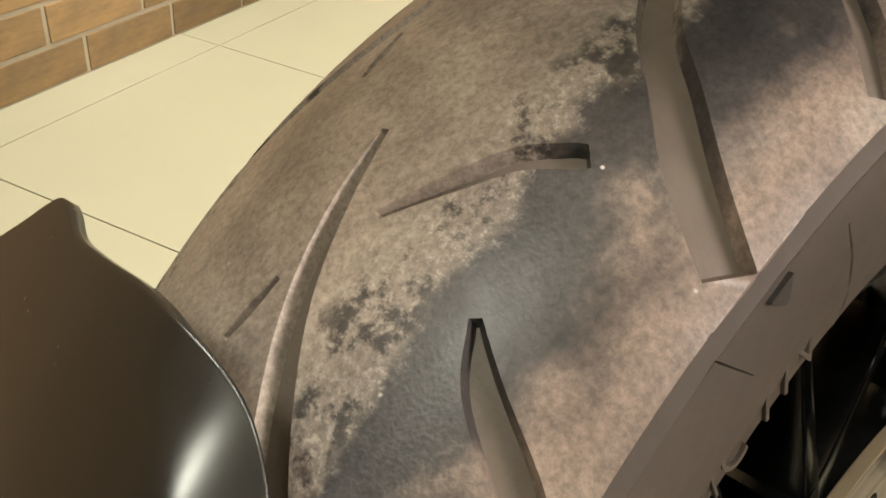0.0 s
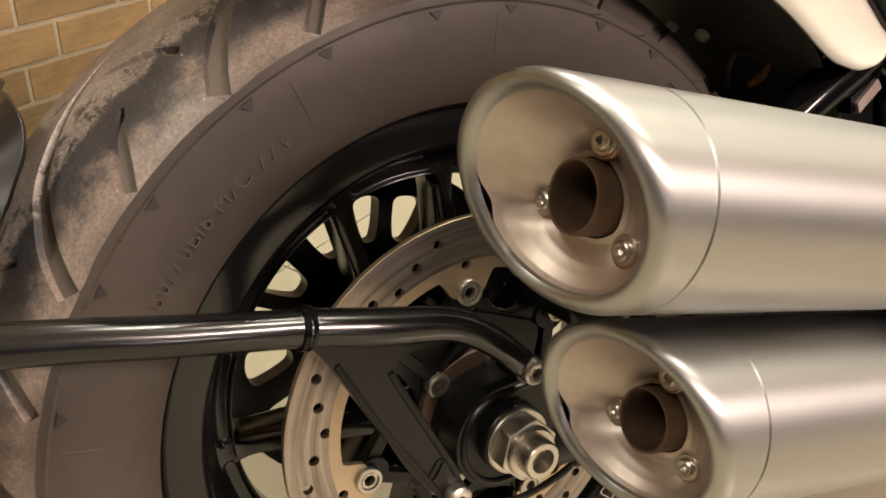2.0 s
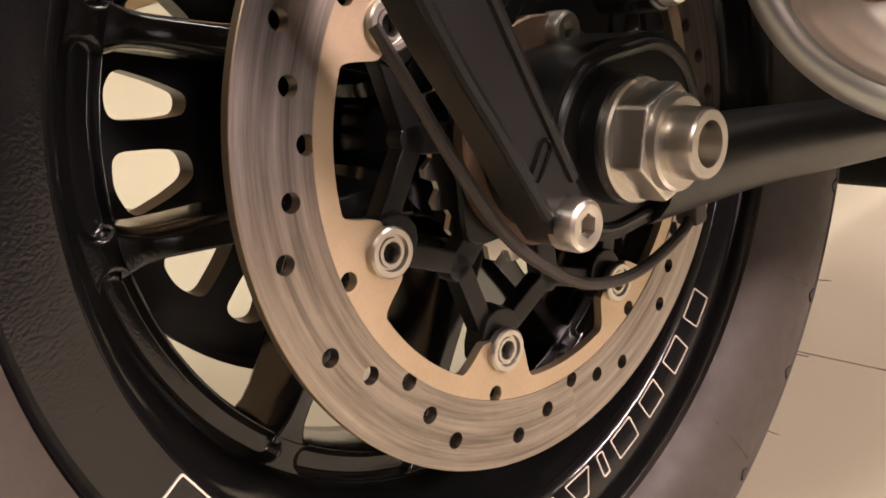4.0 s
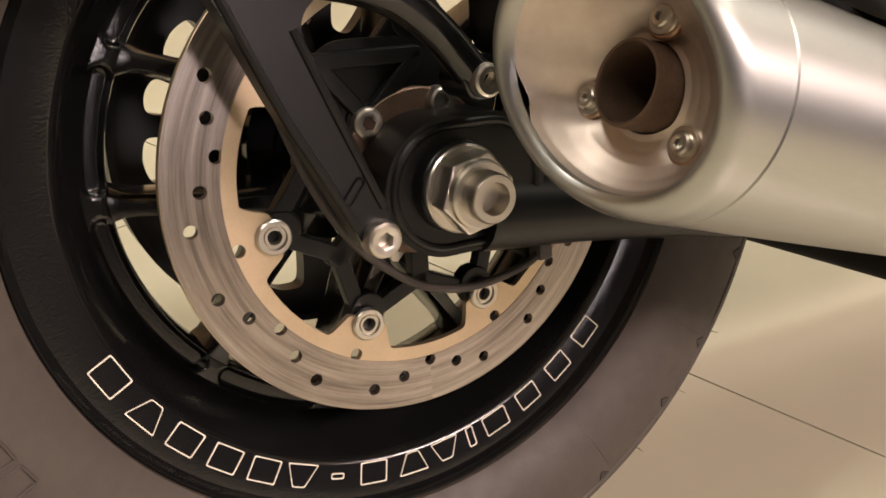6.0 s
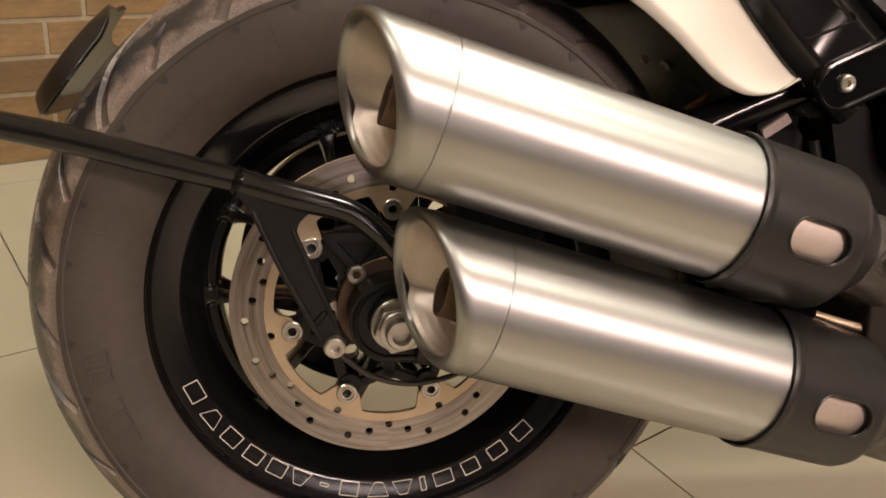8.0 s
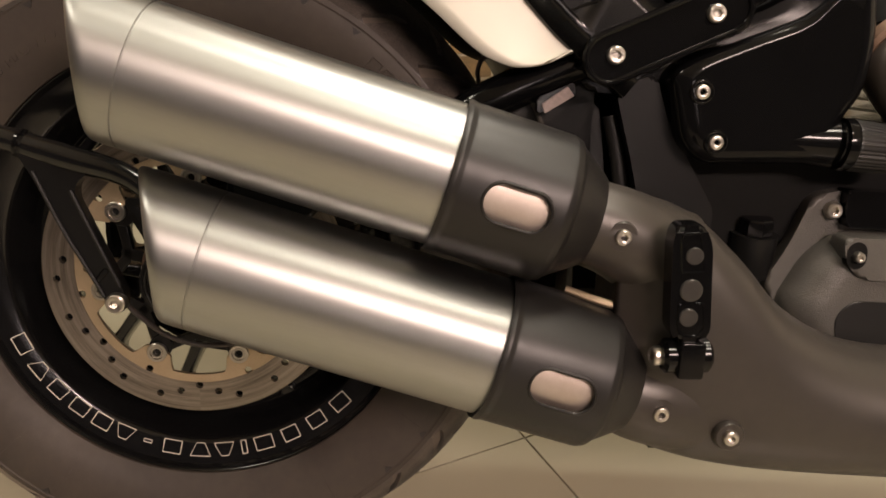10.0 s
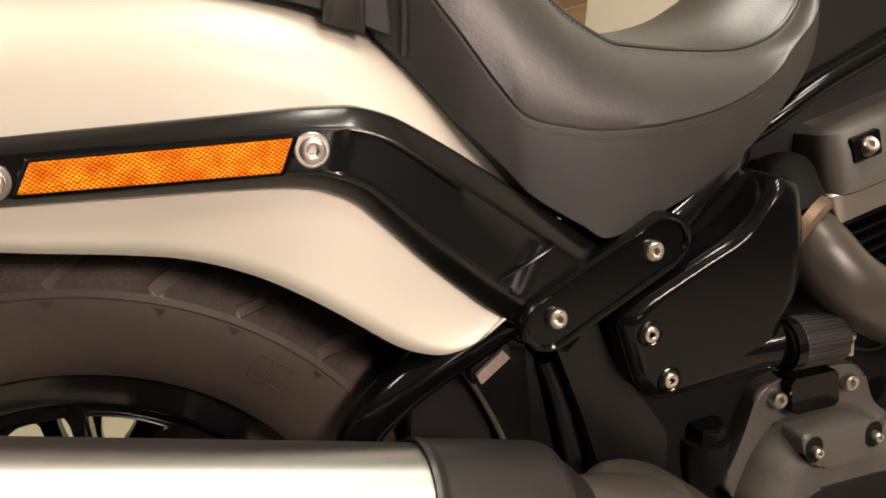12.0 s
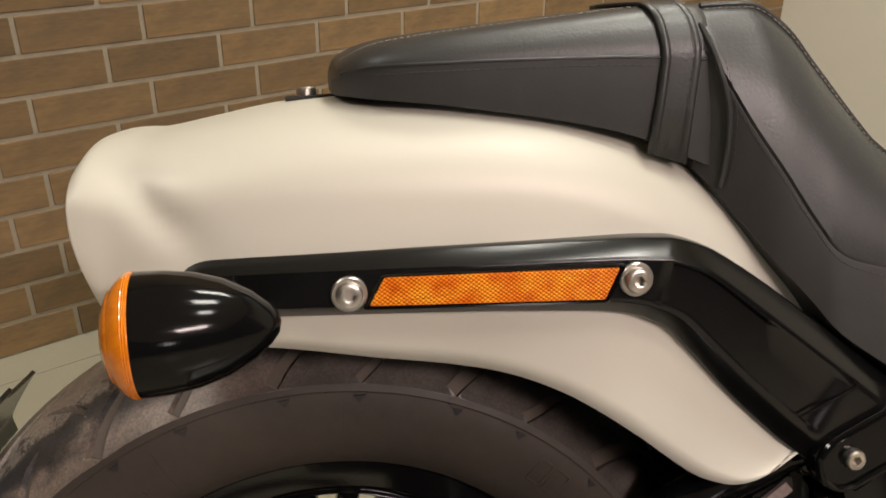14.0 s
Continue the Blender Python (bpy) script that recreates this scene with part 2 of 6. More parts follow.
SKIRT = mat("grey_black_vinyl", (0.031, 0.0305, 0.0295), 0.52, vary=0.2, scale=60, bump=0.25, bump_scale=1800, bump_dist=0.0004)
PALE_THREAD = mat("pale_thread", (0.34, 0.31, 0.27), 0.7, scale=500)
THREAD = mat("dark_thread", (0.055, 0.052, 0.05), 0.7, scale=500)
AMBER = mat("amber_plastic", (0.85, 0.27, 0.004), 0.2, vary=0.45, scale=120, coat=0.6, tint=(0.55, 0.13, 0.002))


def prism_plastic():
    """Amber plastic moulded with two crossing sets of fine prisms, their sparkle painted into the colour."""
    m = mat("amber_prism_plastic", (0.98, 0.25, 0.002), 0.3, vary=0.6, scale=300, coat=0.12, spec=0.3, tint=(0.60, 0.11, 0.001))
    nt = m.node_tree
    b = nt.nodes["Principled BSDF"]
    tc = nt.nodes.new("ShaderNodeTexCoord")
    total = None
    for turn in (0.9, -0.9):
        mp = nt.nodes.new("ShaderNodeMapping")
        mp.inputs["Rotation"].default_value = (0, turn, 0)
        nt.links.new(tc.outputs["Object"], mp.inputs["Vector"])
        wv = nt.nodes.new("ShaderNodeTexWave")
        wv.bands_direction = "X"
        wv.wave_profile = "TRI"
        wv.inputs["Scale"].default_value = 150.0
        nt.links.new(mp.outputs[0], wv.inputs["Vector"])
        if total is None:
            total = wv.outputs["Fac"]
        else:
            add = nt.nodes.new("ShaderNodeMath")
            nt.links.new(total, add.inputs[0])
            nt.links.new(wv.outputs["Fac"], add.inputs[1])
            total = add.outputs[0]
    bp = nt.nodes.new("ShaderNodeBump")
    bp.inputs["Strength"].default_value = 0.6
    bp.inputs["Distance"].default_value = 0.0010
    nt.links.new(total, bp.inputs["Height"])
    # facet light painted as colour: deep amber valleys, bright tips, a few flashes
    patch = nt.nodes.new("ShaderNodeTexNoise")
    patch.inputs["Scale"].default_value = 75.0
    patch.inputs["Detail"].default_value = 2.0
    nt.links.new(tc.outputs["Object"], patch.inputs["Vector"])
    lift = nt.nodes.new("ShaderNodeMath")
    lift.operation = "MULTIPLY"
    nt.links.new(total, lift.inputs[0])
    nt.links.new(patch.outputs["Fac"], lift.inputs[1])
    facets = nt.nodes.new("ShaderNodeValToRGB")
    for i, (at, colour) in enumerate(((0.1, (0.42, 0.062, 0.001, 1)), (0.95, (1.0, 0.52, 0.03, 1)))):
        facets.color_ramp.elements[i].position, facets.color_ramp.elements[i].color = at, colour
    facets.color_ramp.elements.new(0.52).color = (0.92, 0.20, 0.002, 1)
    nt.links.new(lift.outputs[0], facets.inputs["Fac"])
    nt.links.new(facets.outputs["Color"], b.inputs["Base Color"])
    nt.links.new(bp.outputs[0], b.inputs["Normal"])
    return m


PRISM = prism_plastic()
PAD = mat("worn_dark_pad", (0.06, 0.056, 0.052), 0.35, metal=0.5, vary=0.3, scale=60)
STICKER = mat("pinkish_reflective_film", (0.34, 0.27, 0.25), 0.5, vary=0.35, scale=300)
LINER = mat("dusty_grey_liner", (0.075, 0.068, 0.056), 0.6, vary=0.6, scale=24, bump=0.2, bump_scale=160, bump_dist=0.001, spec=0.35)
PALE_BOLT = mat("dusty_pale_bolt", (0.72, 0.64, 0.52), 0.5, vary=0.3, scale=120)
RUST_TAB = mat("orange_rust", (0.42, 0.20, 0.07), 0.8, vary=0.6, scale=200)
CABLE = mat("dusty_cable_rubber", (0.055, 0.045, 0.040), 0.6, vary=0.3, scale=80)
INSET = mat("pale_lettering", (0.80, 0.73, 0.62), 0.5, vary=0.1, scale=90)
TILE = mat("cream_floor_tile", (0.385, 0.36, 0.27), 0.25, vary=0.06, scale=1.6, rough_vary=0.02)
GROUT = mat("grey_grout", (0.29, 0.25, 0.19), 0.8, vary=0.3, scale=60)
BRICK = mat("brown_brick_face", (0.30, 0.18, 0.07), 0.7, vary=0.4, scale=9.0, tint=(0.085, 0.062, 0.038), bump=0.25, bump_scale=90, bump_dist=0.002, stretch=(0.5, 1, 2.0), per_object=0.3)
MORTAR = mat("pale_mortar", (0.36, 0.31, 0.23), 0.85, vary=0.2, scale=60, bump=0.3, bump_scale=200)
PLASTER = mat("cream_wall_paint", (0.66, 0.63, 0.54), 0.8, vary=0.05, scale=2.5, bump=0.05, bump_scale=120)
DARK_WALL = mat("dark_blue_grey_wall_paint", (0.030, 0.033, 0.040), 0.7, vary=0.2, scale=2.0)
CEILING = mat("white_ceiling_paint", (0.78, 0.75, 0.68), 0.85, vary=0.05, scale=2)
LAMP_FRAME = mat("white_lamp_frame", (0.75, 0.75, 0.73), 0.4)
LAMP_WARM = glow("lit_white_diffuser", (1.0, 0.95, 0.81), 46.0)
LAMP_PANEL = glow("lit_pinkish_panel", (1.0, 0.87, 0.83), 12.0)
LAMP_PINK = glow("lit_pinkish_diffuser", (1.0, 0.80, 0.72), 78.0)


# ---- builders ----
def tidy(bm, name, material, sharp=35):
    me = bpy.data.meshes.new(name)
    bmesh.ops.recalc_face_normals(bm, faces=bm.faces)
    bm.to_mesh(me)
    bm.free()
    for mm in (material if isinstance(material, (list, tuple)) else [material]):
        me.materials.append(mm)
    me.polygons.foreach_set("use_smooth", [True] * len(me.polygons))
    me.set_sharp_from_angle(angle=radians(sharp))
    return me


def part(name, bm, material, parent, label="", sharp=35, flat=True):
    ob = new(name, tidy(bm, name, material, sharp))
    ob.parent = parent
    if label:
        ob["label"] = label
    if flat:
        ob.modifiers.new("shading", "WEIGHTED_NORMAL").keep_sharp = True
    return ob


def place(name, me, parent, m, label=""):
    ob = new(name, me)
    ob.parent = parent
    ob.matrix_basis = m
    if label:
        ob["label"] = label
    return ob


def axis_matrix(origin, way, spin=0.0):
    """Local z turned to way, at origin."""
    q = Vector(way).to_track_quat("Z", "Y").to_matrix().to_4x4()
    return Matrix.Translation(origin) @ q @ Matrix.Rotation(radians(spin), 4, "Z")


def loft(bm, rings, closed=True, cap0=False, cap1=False):
    vs = [[bm.verts.new(p) for p in ring] for ring in rings]
    n = len(vs[0])
    for a, b in zip(vs, vs[1:]):
        for i in range(n if closed else n - 1):
            j = (i + 1) % n
            bm.faces.new((a[i], a[j], b[j], b[i]))
    if cap0:
        bm.faces.new(vs[0])
    if cap1:
        bm.faces.new(list(reversed(vs[-1])))
    return vs


def revolve(bm, prof, n=48, m=None, closed_profile=False):
    """prof: (along, radius) pairs round local z."""
    m = m or Matrix()
    rings = []
    for k in range(n):
        a = 2 * math.pi * k / n
        rings.append([bm.verts.new(m @ Vector((r * math.cos(a), r * math.sin(a), z))) for z, r in prof])
    cnt = len(prof)
    for k in range(n):
        a, b = rings[k], rings[(k + 1) % n]
        for i in range(cnt if closed_profile else cnt - 1):
            j = (i + 1) % cnt
            bm.faces.new((a[i], b[i], b[j], a[j]))
    bmesh.ops.remove_doubles(bm, verts=bm.verts, dist=1e-6)


def round_poly(pts, r, n=5):
    """Rounded corners for an outline of 2D points; r: one radius or one for each corner."""
    out = []
    cnt = len(pts)
    for i in range(cnt):
        p0, p, p1 = Vector(pts[i - 1]), Vector(pts[i]), Vector(pts[(i + 1) % cnt])
        rad = r[i] if isinstance(r, (list, tuple)) else r
        a, b = p0 - p, p1 - p
        d = min(rad, a.length * 0.45, b.length * 0.45)
        s, e = p + a.normalized() * d, p + b.normalized() * d
        if rad <= 0:
            out.append(p)
            continue
        for k in range(n + 1):
            u = k / n
            out.append(s * (1 - u) ** 2 + p * 2 * u * (1 - u) + e * u * u)
    return out


def prism(bm, outline, y0, y1, bevel=0.0, seg=3, m=None):
    """An outline in x and z, from its front at y0 to its back at y1, with the front edge rounded."""
    m = m or Matrix()
    front = [bm.verts.new(m @ Vector((p[0], y0, p[1]))) for p in outline]
    back = [bm.verts.new(m @ Vector((p[0], y1, p[1]))) for p in outline]
    n = len(front)
    f = bm.faces.new(front)
    bm.faces.new(list(reversed(back)))
    for i in range(n):
        bm.faces.new((front[i], back[i], back[(i + 1) % n], front[(i + 1) % n]))
    if bevel:
        bmesh.ops.bevel(bm, geom=list(f.edges), offset=bevel, segments=seg, profile=0.5, affect="EDGES")


def box(bm, lo, hi, bevel=0.0):
    made = bmesh.ops.create_cube(bm, size=1.0)["verts"]
    lo, hi = Vector(lo), Vector(hi)
    for v in made:
        v.co = Vector([lo[i] + (v.co[i] + 0.5) * (hi[i] - lo[i]) for i in range(3)])
    if bevel:
        es = list({e for v in made for e in v.link_edges})
        bmesh.ops.bevel(bm, geom=es, offset=bevel, segments=2, profile=0.5, affect="EDGES")


def spline(pts, n=8):
    """A smooth line through points of any dimension."""
    pts = [np.array(p, float) for p in pts]
    ext = [2 * pts[0] - pts[1], *pts, 2 * pts[-1] - pts[-2]]
    out = []
    for i in range(1, len(ext) - 2):
        p0, p1, p2, p3 = ext[i - 1 : i + 3]
        for k in range(n):
            u = k / n
            out.append(0.5 * (2 * p1 + (p2 - p0) * u + (2 * p0 - 5 * p1 + 4 * p2 - p3) * u**2 + (3 * p1 - p0 - 3 * p2 + p3) * u**3))
    out.append(pts[-1])
    return out


def tube(bm, pts, n=16, steps=8, cap=True):
    """A pipe through (x, y, z, radius) points."""
    line = spline(pts, steps)
    rings, up = [], None
    for i, p in enumerate(line):
        a, b = line[max(0, i - 1)][:3], line[min(len(line) - 1, i + 1)][:3]
        t = Vector(b - a).normalized()
        if up is None:
            up = t.orthogonal().normalized()
        up = (up - t * up.dot(t)).normalized()
        side = t.cross(up)
        c, r = Vector(p[:3]), p[3]
        rings.append([c + (up * math.cos(q) + side * math.sin(q)) * r for q in (2 * math.pi * k / n for k in range(n))])
    loft(bm, rings, True, cap, cap)


def stadium(p, q, r, n=10):
    """The outline round two points."""
    p, q = Vector(p), Vector(q)
    a = math.atan2(q[1] - p[1], q[0] - p[0])
    out = [q + Vector((math.cos(a - math.pi / 2 + math.pi * k / n), math.sin(a - math.pi / 2 + math.pi * k / n))) * r for k in range(n + 1)]
    out += [p + Vector((math.cos(a + math.pi / 2 + math.pi * k / n), math.sin(a + math.pi / 2 + math.pi * k / n))) * r for k in range(n + 1)]
    return out


OUT = (0, -1, 0)  # away from the right side of the motorcycle
BOLTS = {}


def bolt_mesh(r, h, washer=0.0, socket=6):
    key = (r, h, washer, socket)
    if key not in BOLTS:
        bm = bmesh.new()
        prof = [(-0.004, r)]
        if washer:
            prof = [(-0.002, washer), (0.0012, washer), (0.0018, washer * 0.95), (0.0018, r)]
        prof += [(h * 0.55, r), (h * 0.85, r * 0.93), (h, r * 0.78), (h, r * 0.52)]
        n = 36
        rings = []
        for k in range(n):
            a = 2 * math.pi * k / n
            ring = [bm.verts.new((q * math.cos(a), q * math.sin(a), z)) for z, q in prof]
            if socket:
                w = r * 0.46 * (math.cos(math.pi / socket) / math.cos((a % (2 * math.pi / socket)) - math.pi / socket))
            else:
                w = r * 0.46
            ring.append(bm.verts.new((w * math.cos(a), w * math.sin(a), h - 0.0003)))
            ring.append(bm.verts.new((w * 0.95 * math.cos(a), w * 0.95 * math.sin(a), h - r * 0.55)))
            rings.append(ring)
        for k in range(n):
            a, b = rings[k], rings[(k + 1) % n]
            for i in range(len(a) - 1):
                bm.faces.new((a[i], b[i], b[i + 1], a[i + 1]))
        bm.faces.new([ring[-1] for ring in rings])
        BOLTS[key] = tidy(bm, "bolt", BOLT_STEEL, 30)
    return BOLTS[key]


def bolt(parent, pos, r=0.0065, h=0.005, washer=0.0, way=OUT, spin=0.0, name="bolt", label=""):
    return place(name, bolt_mesh(r, h, washer), parent, axis_matrix(pos, way, spin), label)


# ---- room ----
SLANT = 26.74
ROOM = pose(0, 0, 0, 0, 0, SLANT)  # x along the brick wall, y towards it


def room_part(name, bm, material, label, kind="structure", category=""):
    ob = new(name, tidy(bm, name, material))
    ob.matrix_basis = ROOM
    return tagged(ob, label, category, kind=kind)


WALL_Y, WALL_END = 1.206, 2.48
LOW, HIGH, FAR, NEAR, TOP = -3.4, 2.48, 2.2, -6.9, 2.9
bm = bmesh.new()
box(bm, (LOW, NEAR, -0.12), (HIGH, FAR, -0.004))
floor = room_part("floor", bm, GROUT, "concrete floor laid with large cream tiles and thin joints")
bm = bmesh.new()
box(bm, (LOW, WALL_Y + 0.0015, 0.0), (WALL_END, WALL_Y + 0.2, TOP))
wall_brick = room_part("wall_north", bm, MORTAR, "wall of brown brick slips with pale mortar joints")
bm = bmesh.new()
box(bm, (HIGH + 0.001, -2.3, 0), (HIGH + 0.15, WALL_Y + 0.2, TOP))
room_part("wall_east", bm, PLASTER, "plain cream painted wall that meets the bricks")
bm = bmesh.new()
box(bm, (HIGH + 0.001, NEAR, 0), (HIGH + 0.15, -2.301, TOP))
room_part("wall_east_far", bm, DARK_WALL, "plain dark blue-grey wall beside the cream one")
bm = bmesh.new()
box(bm, (LOW - 0.15, NEAR, 0), (LOW, WALL_Y + 0.2, TOP))
room_part("wall_west", bm, DARK_WALL, "plain dark blue-grey wall behind the motorcycle")
bm = bmesh.new()
box(bm, (LOW, NEAR - 0.15, 0), (HIGH, NEAR, TOP))
room_part("wall_south", bm, DARK_WALL, "plain dark blue-grey wall facing the motorcycle")
bm = bmesh.new()
box(bm, (LOW - 0.15, NEAR - 0.15, TOP), (HIGH + 0.15, WALL_Y + 0.6, TOP + 0.15))
room_part("ceiling", bm, CEILING, "plain white painted ceiling with long lamps")


def ceiling_light(x, y, length, width, material, label):
    lamp = tagged(new("ceiling_light"), label, "ceiling light", group="lamps on the ceiling")
    lamp.matrix_basis = ROOM @ Matrix.Translation((x, y, TOP))
    bm = bmesh.new()
    box(bm, (-length / 2 - 0.02, -width / 2 - 0.02, -0.05), (length / 2 + 0.02, width / 2 + 0.02, -0.002), 0.004)
    part("frame", bm, LAMP_FRAME, lamp)
    bm = bmesh.new()
    box(bm, (-length / 2, -width / 2, -0.062), (length / 2, width / 2, -0.0505))
    for f in bm.faces:
        f.material_index = 1 if f.calc_center_median().z < -0.0615 else 0
    part("diffuser", bm, [LAMP_FRAME, material], lamp, "lit diffuser", flat=False)


ceiling_light(0.78, -0.40, 0.62, 0.28, LAMP_WARM, "white ceiling lamp with a lit diffuser")
ceiling_light(0.58, -1.36, 0.40, 0.26, LAMP_WARM, "short white ceiling lamp with a lit diffuser")
ceiling_light(-0.15, -3.5, 1.35, 0.5, LAMP_PINK, "broad pinkish ceiling lamp with a lit diffuser")
# unseen extra lamps: one added for light on the tread, one for the front
ceiling_light(-1.6, 0.35, 0.6, 0.2, LAMP_WARM, "white ceiling lamp with a lit diffuser")
ceiling_light(1.35, 0.55, 0.9, 0.22, LAMP_WARM, "white ceiling lamp with a lit diffuser")

# lit display panel high on the far dark wall, which the wheel mirrors
panel = tagged(new("light_panel"), "upright lit pinkish panel on the dark wall", "light panel")
panel.matrix_basis = ROOM @ Matrix.Translation((-2.35, NEAR, 1.98))
bm = bmesh.new()
box(bm, (-0.36, 0.0, -0.31), (0.36, 0.05, 0.31), 0.006)
part("frame", bm, LAMP_FRAME, panel)
bm = bmesh.new()
box(bm, (-0.33, 0.0502, -0.28), (0.33, 0.056, 0.28))
part("diffuser", bm, LAMP_PANEL, panel, "lit diffuser")

# ---- motorcycle: rear wheel ----
bike = tagged(new("motorcycle"), "pearl white and black cruiser motorcycle leaning on its stand", "motorcycle")
bike.matrix_basis = BIKE

CROWN, TYRE_R, EDGE_Y = 0.1157, 0.331, 0.0895


def tread_point(arc, across, depth=0.0):
    """A point of the tread: arc length round the wheel and arc length across from the middle."""
    a, b = arc / TYRE_R, across / CROWN
    r = TYRE_R - CROWN + (CROWN - depth) * math.cos(b)
    return Vector((r * math.cos(a), (CROWN - depth) * math.sin(b), r * math.sin(a)))


def across_of(y):
    return CROWN * math.asin(y / CROWN)


# Grooves of one pitch on the right side: (degrees round the wheel, y, half width)
PITCH = 360 / 14
GROOVES = [
    [(145.7, -0.0872, 0.0070), (142.95, -0.0722, 0.0071), (140.6, -0.0608, 0.0064), (138.1, -0.0478, 0.0055), (134.4, -0.0357, 0.0046), (130.4, -0.0247, 0.0036), (126.4, -0.0176, 0.0027), (122.7, -0.0131, 0.0012)],
    [(126.1, -0.0286, 0.0012), (123.3, -0.0391, 0.0026), (121.3, -0.0462, 0.0031), (120.1, -0.0535, 0.0034), (119.7, -0.0562, 0.0034), (119.5, -0.0574, 0.0030)],
    [(133.6, -0.0872, 0.0054), (131.5, -0.0783, 0.0055), (129.4, -0.0672, 0.0045), (127.35, -0.0594, 0.0014)],
    [(130.2, -0.0158, 0.0009), (131.8, -0.0140, 0.0016), (133.4, -0.0122, 0.0009)],
]


def build_tyre():
    from mathutils.geometry import delaunay_2d_cdt
    length, half = 2 * math.pi * TYRE_R, across_of(EDGE_Y)
    loops = []
    for k in range(14):
        for side in (0, 1):
            for g in GROOVES:
                line = [(((d + PITCH * (k + 0.5 * side)) % 360), y if side == 0 else -y, w) for d, y, w in g]
                if max(p[0] for p in line) - min(p[0] for p in line) > 180:
                    line = [(p[0] - 360 if p[0] > 180 else p[0], *p[1:]) for p in line]
                loops.append([(radians(d) * TYRE_R, across_of(y), w) for d, y, w in spline(line, 5)])
    shift = radians(4.0) * TYRE_R
    pts, edges, inner, used = [], [], set(), []
    for line in loops:
        lo = min(p[0] for p in line) - 0.012
        hi = max(p[0] for p in line) + 0.012
        if lo < 0 or hi > length:
            continue
        used.append(line)
        sides = []
        for i, (s, w, hw) in enumerate(line):
            a, b = line[max(0, i - 1)], line[min(len(line) - 1, i + 1)]
            t = Vector((b[0] - a[0], b[1] - a[1])).normalized()
            sides.append((Vector((s, w)), Vector((-t[1], t[0])), hw, t))
        for shrink, is_inner in ((0.0, False), (0.0015, True)):
            left = [c + nrm * max(hw - shrink, 0.0003) for c, nrm, hw, t in sides]
            right = [c - nrm * max(hw - shrink, 0.0003) for c, nrm, hw, t in sides]
            if is_inner:
                for row in (left, right):
                    row[0] = row[0] + sides[0][3] * 0.0012
                    row[-1] = row[-1] - sides[-1][3] * 0.0012
            ring = left + right[::-1]
            start = len(pts)
            pts.extend(ring)
            edges.extend((start + i, start + (i + 1) % len(ring)) for i in range(len(ring)))
            if is_inner:
                inner.update(range(start, start + len(ring)))
    ns, nw = 330, 30
    lines = np.array([(p[0], p[1], p[2]) for line in used for p in line])
    for i in range(ns + 1):
        for j in range(nw + 1):
            s, w = length * i / ns, -half + 2 * half * j / nw
            if 0 < i < ns and 0 < j < nw:
                d = np.hypot(lines[:, 0] - s, lines[:, 1] - w) - lines[:, 2]
                if d.min() < 0.0022:
                    continue
            pts.append(Vector((s, w)))
    verts, _, faces, orig, _, _ = delaunay_2d_cdt([Vector((p[0], p[1])) for p in pts], edges, [], 0, 1e-6)
    bm = bmesh.new()
    vs = [bm.verts.new(tread_point(v[0], v[1], 0.0042 if any(o in inner for o in src) else 0.0)) for v, src in zip(verts, orig)]
    deep = [any(o in inner for o in src) for src in orig]
    for f in faces:
        if len(set(f)) > 2:
            face = bm.faces.new([vs[i] for i in f])
            face.material_index = 1 if all(deep[i] for i in f) else 0
    bmesh.ops.remove_doubles(bm, verts=bm.verts, dist=1e-5)
    return bm


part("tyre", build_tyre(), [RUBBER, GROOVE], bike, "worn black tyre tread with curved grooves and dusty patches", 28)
edge = tread_point(0, across_of(EDGE_Y))
bm = bmesh.new()
side_prof = [(EDGE_Y, edge.x), (0.0905, 0.2855), (0.0912, 0.2838), (0.0905, 0.2822), (0.0915, 0.276), (0.0915, 0.266), (0.0895, 0.253), (0.0855, 0.240), (0.0795, 0.2285), (0.0725, 0.2205), (0.0690, 0.2207), (0.0620, 0.2200), (0.0500, 0.2165), (0.0450, 0.2060)]
revolve(bm, [(-y, r) for y, r in side_prof], 200, axis_matrix((0, 0, 0), (0, 1, 0)))
sidewall = part("sidewall", bm, SIDEWALL, bike, "brown-black rubber sidewall with raised size marking", 25)
bm = bmesh.new()
revolve(bm, [(y, r) for y, r in side_prof], 120, axis_matrix((0, 0, 0), (0, 1, 0)))
part("sidewall", bm, SIDEWALL, bike, "", 25)


def side_y(r):
    ys = [(q, y) for y, q in side_prof[4:]]
    return float(np.interp(r, [q for q, _ in ys][::-1], [y for _, y in ys][::-1]))


# wear-bar arrows and moulding nubs on the sidewall
bm = bmesh.new()
prism(bm, [(-0.0045, 0.0022), (0.0045, 0.0026), (0.0012, -0.0028), (-0.0004, -0.0030)], -0.0005, 0.001)
ARROW = tidy(bm, "wear_arrow", DARK_RUBBER)
for k in range(28):
    a = radians(118.4 + k * PITCH * 0.5 + (2.0 if k % 2 else 0))
    r = 0.2785
    m = Matrix.Translation((r * math.cos(a), -side_y(r), r * math.sin(a))) @ Matrix.Rotation(math.pi / 2 - a, 4, "Y")
    place("wear_arrow", ARROW, sidewall, m)


# thin moulding hairs left on the rubber
bm = bmesh.new()
tube(bm, [(0, 0, 0, 0.0003), (0.0002, -0.004, 0.0003, 0.00028), (0.0006, -0.0085, 0.0005, 0.0002)], 5, 2)
HAIR = tidy(bm, "moulding_hair", DARK_RUBBER)
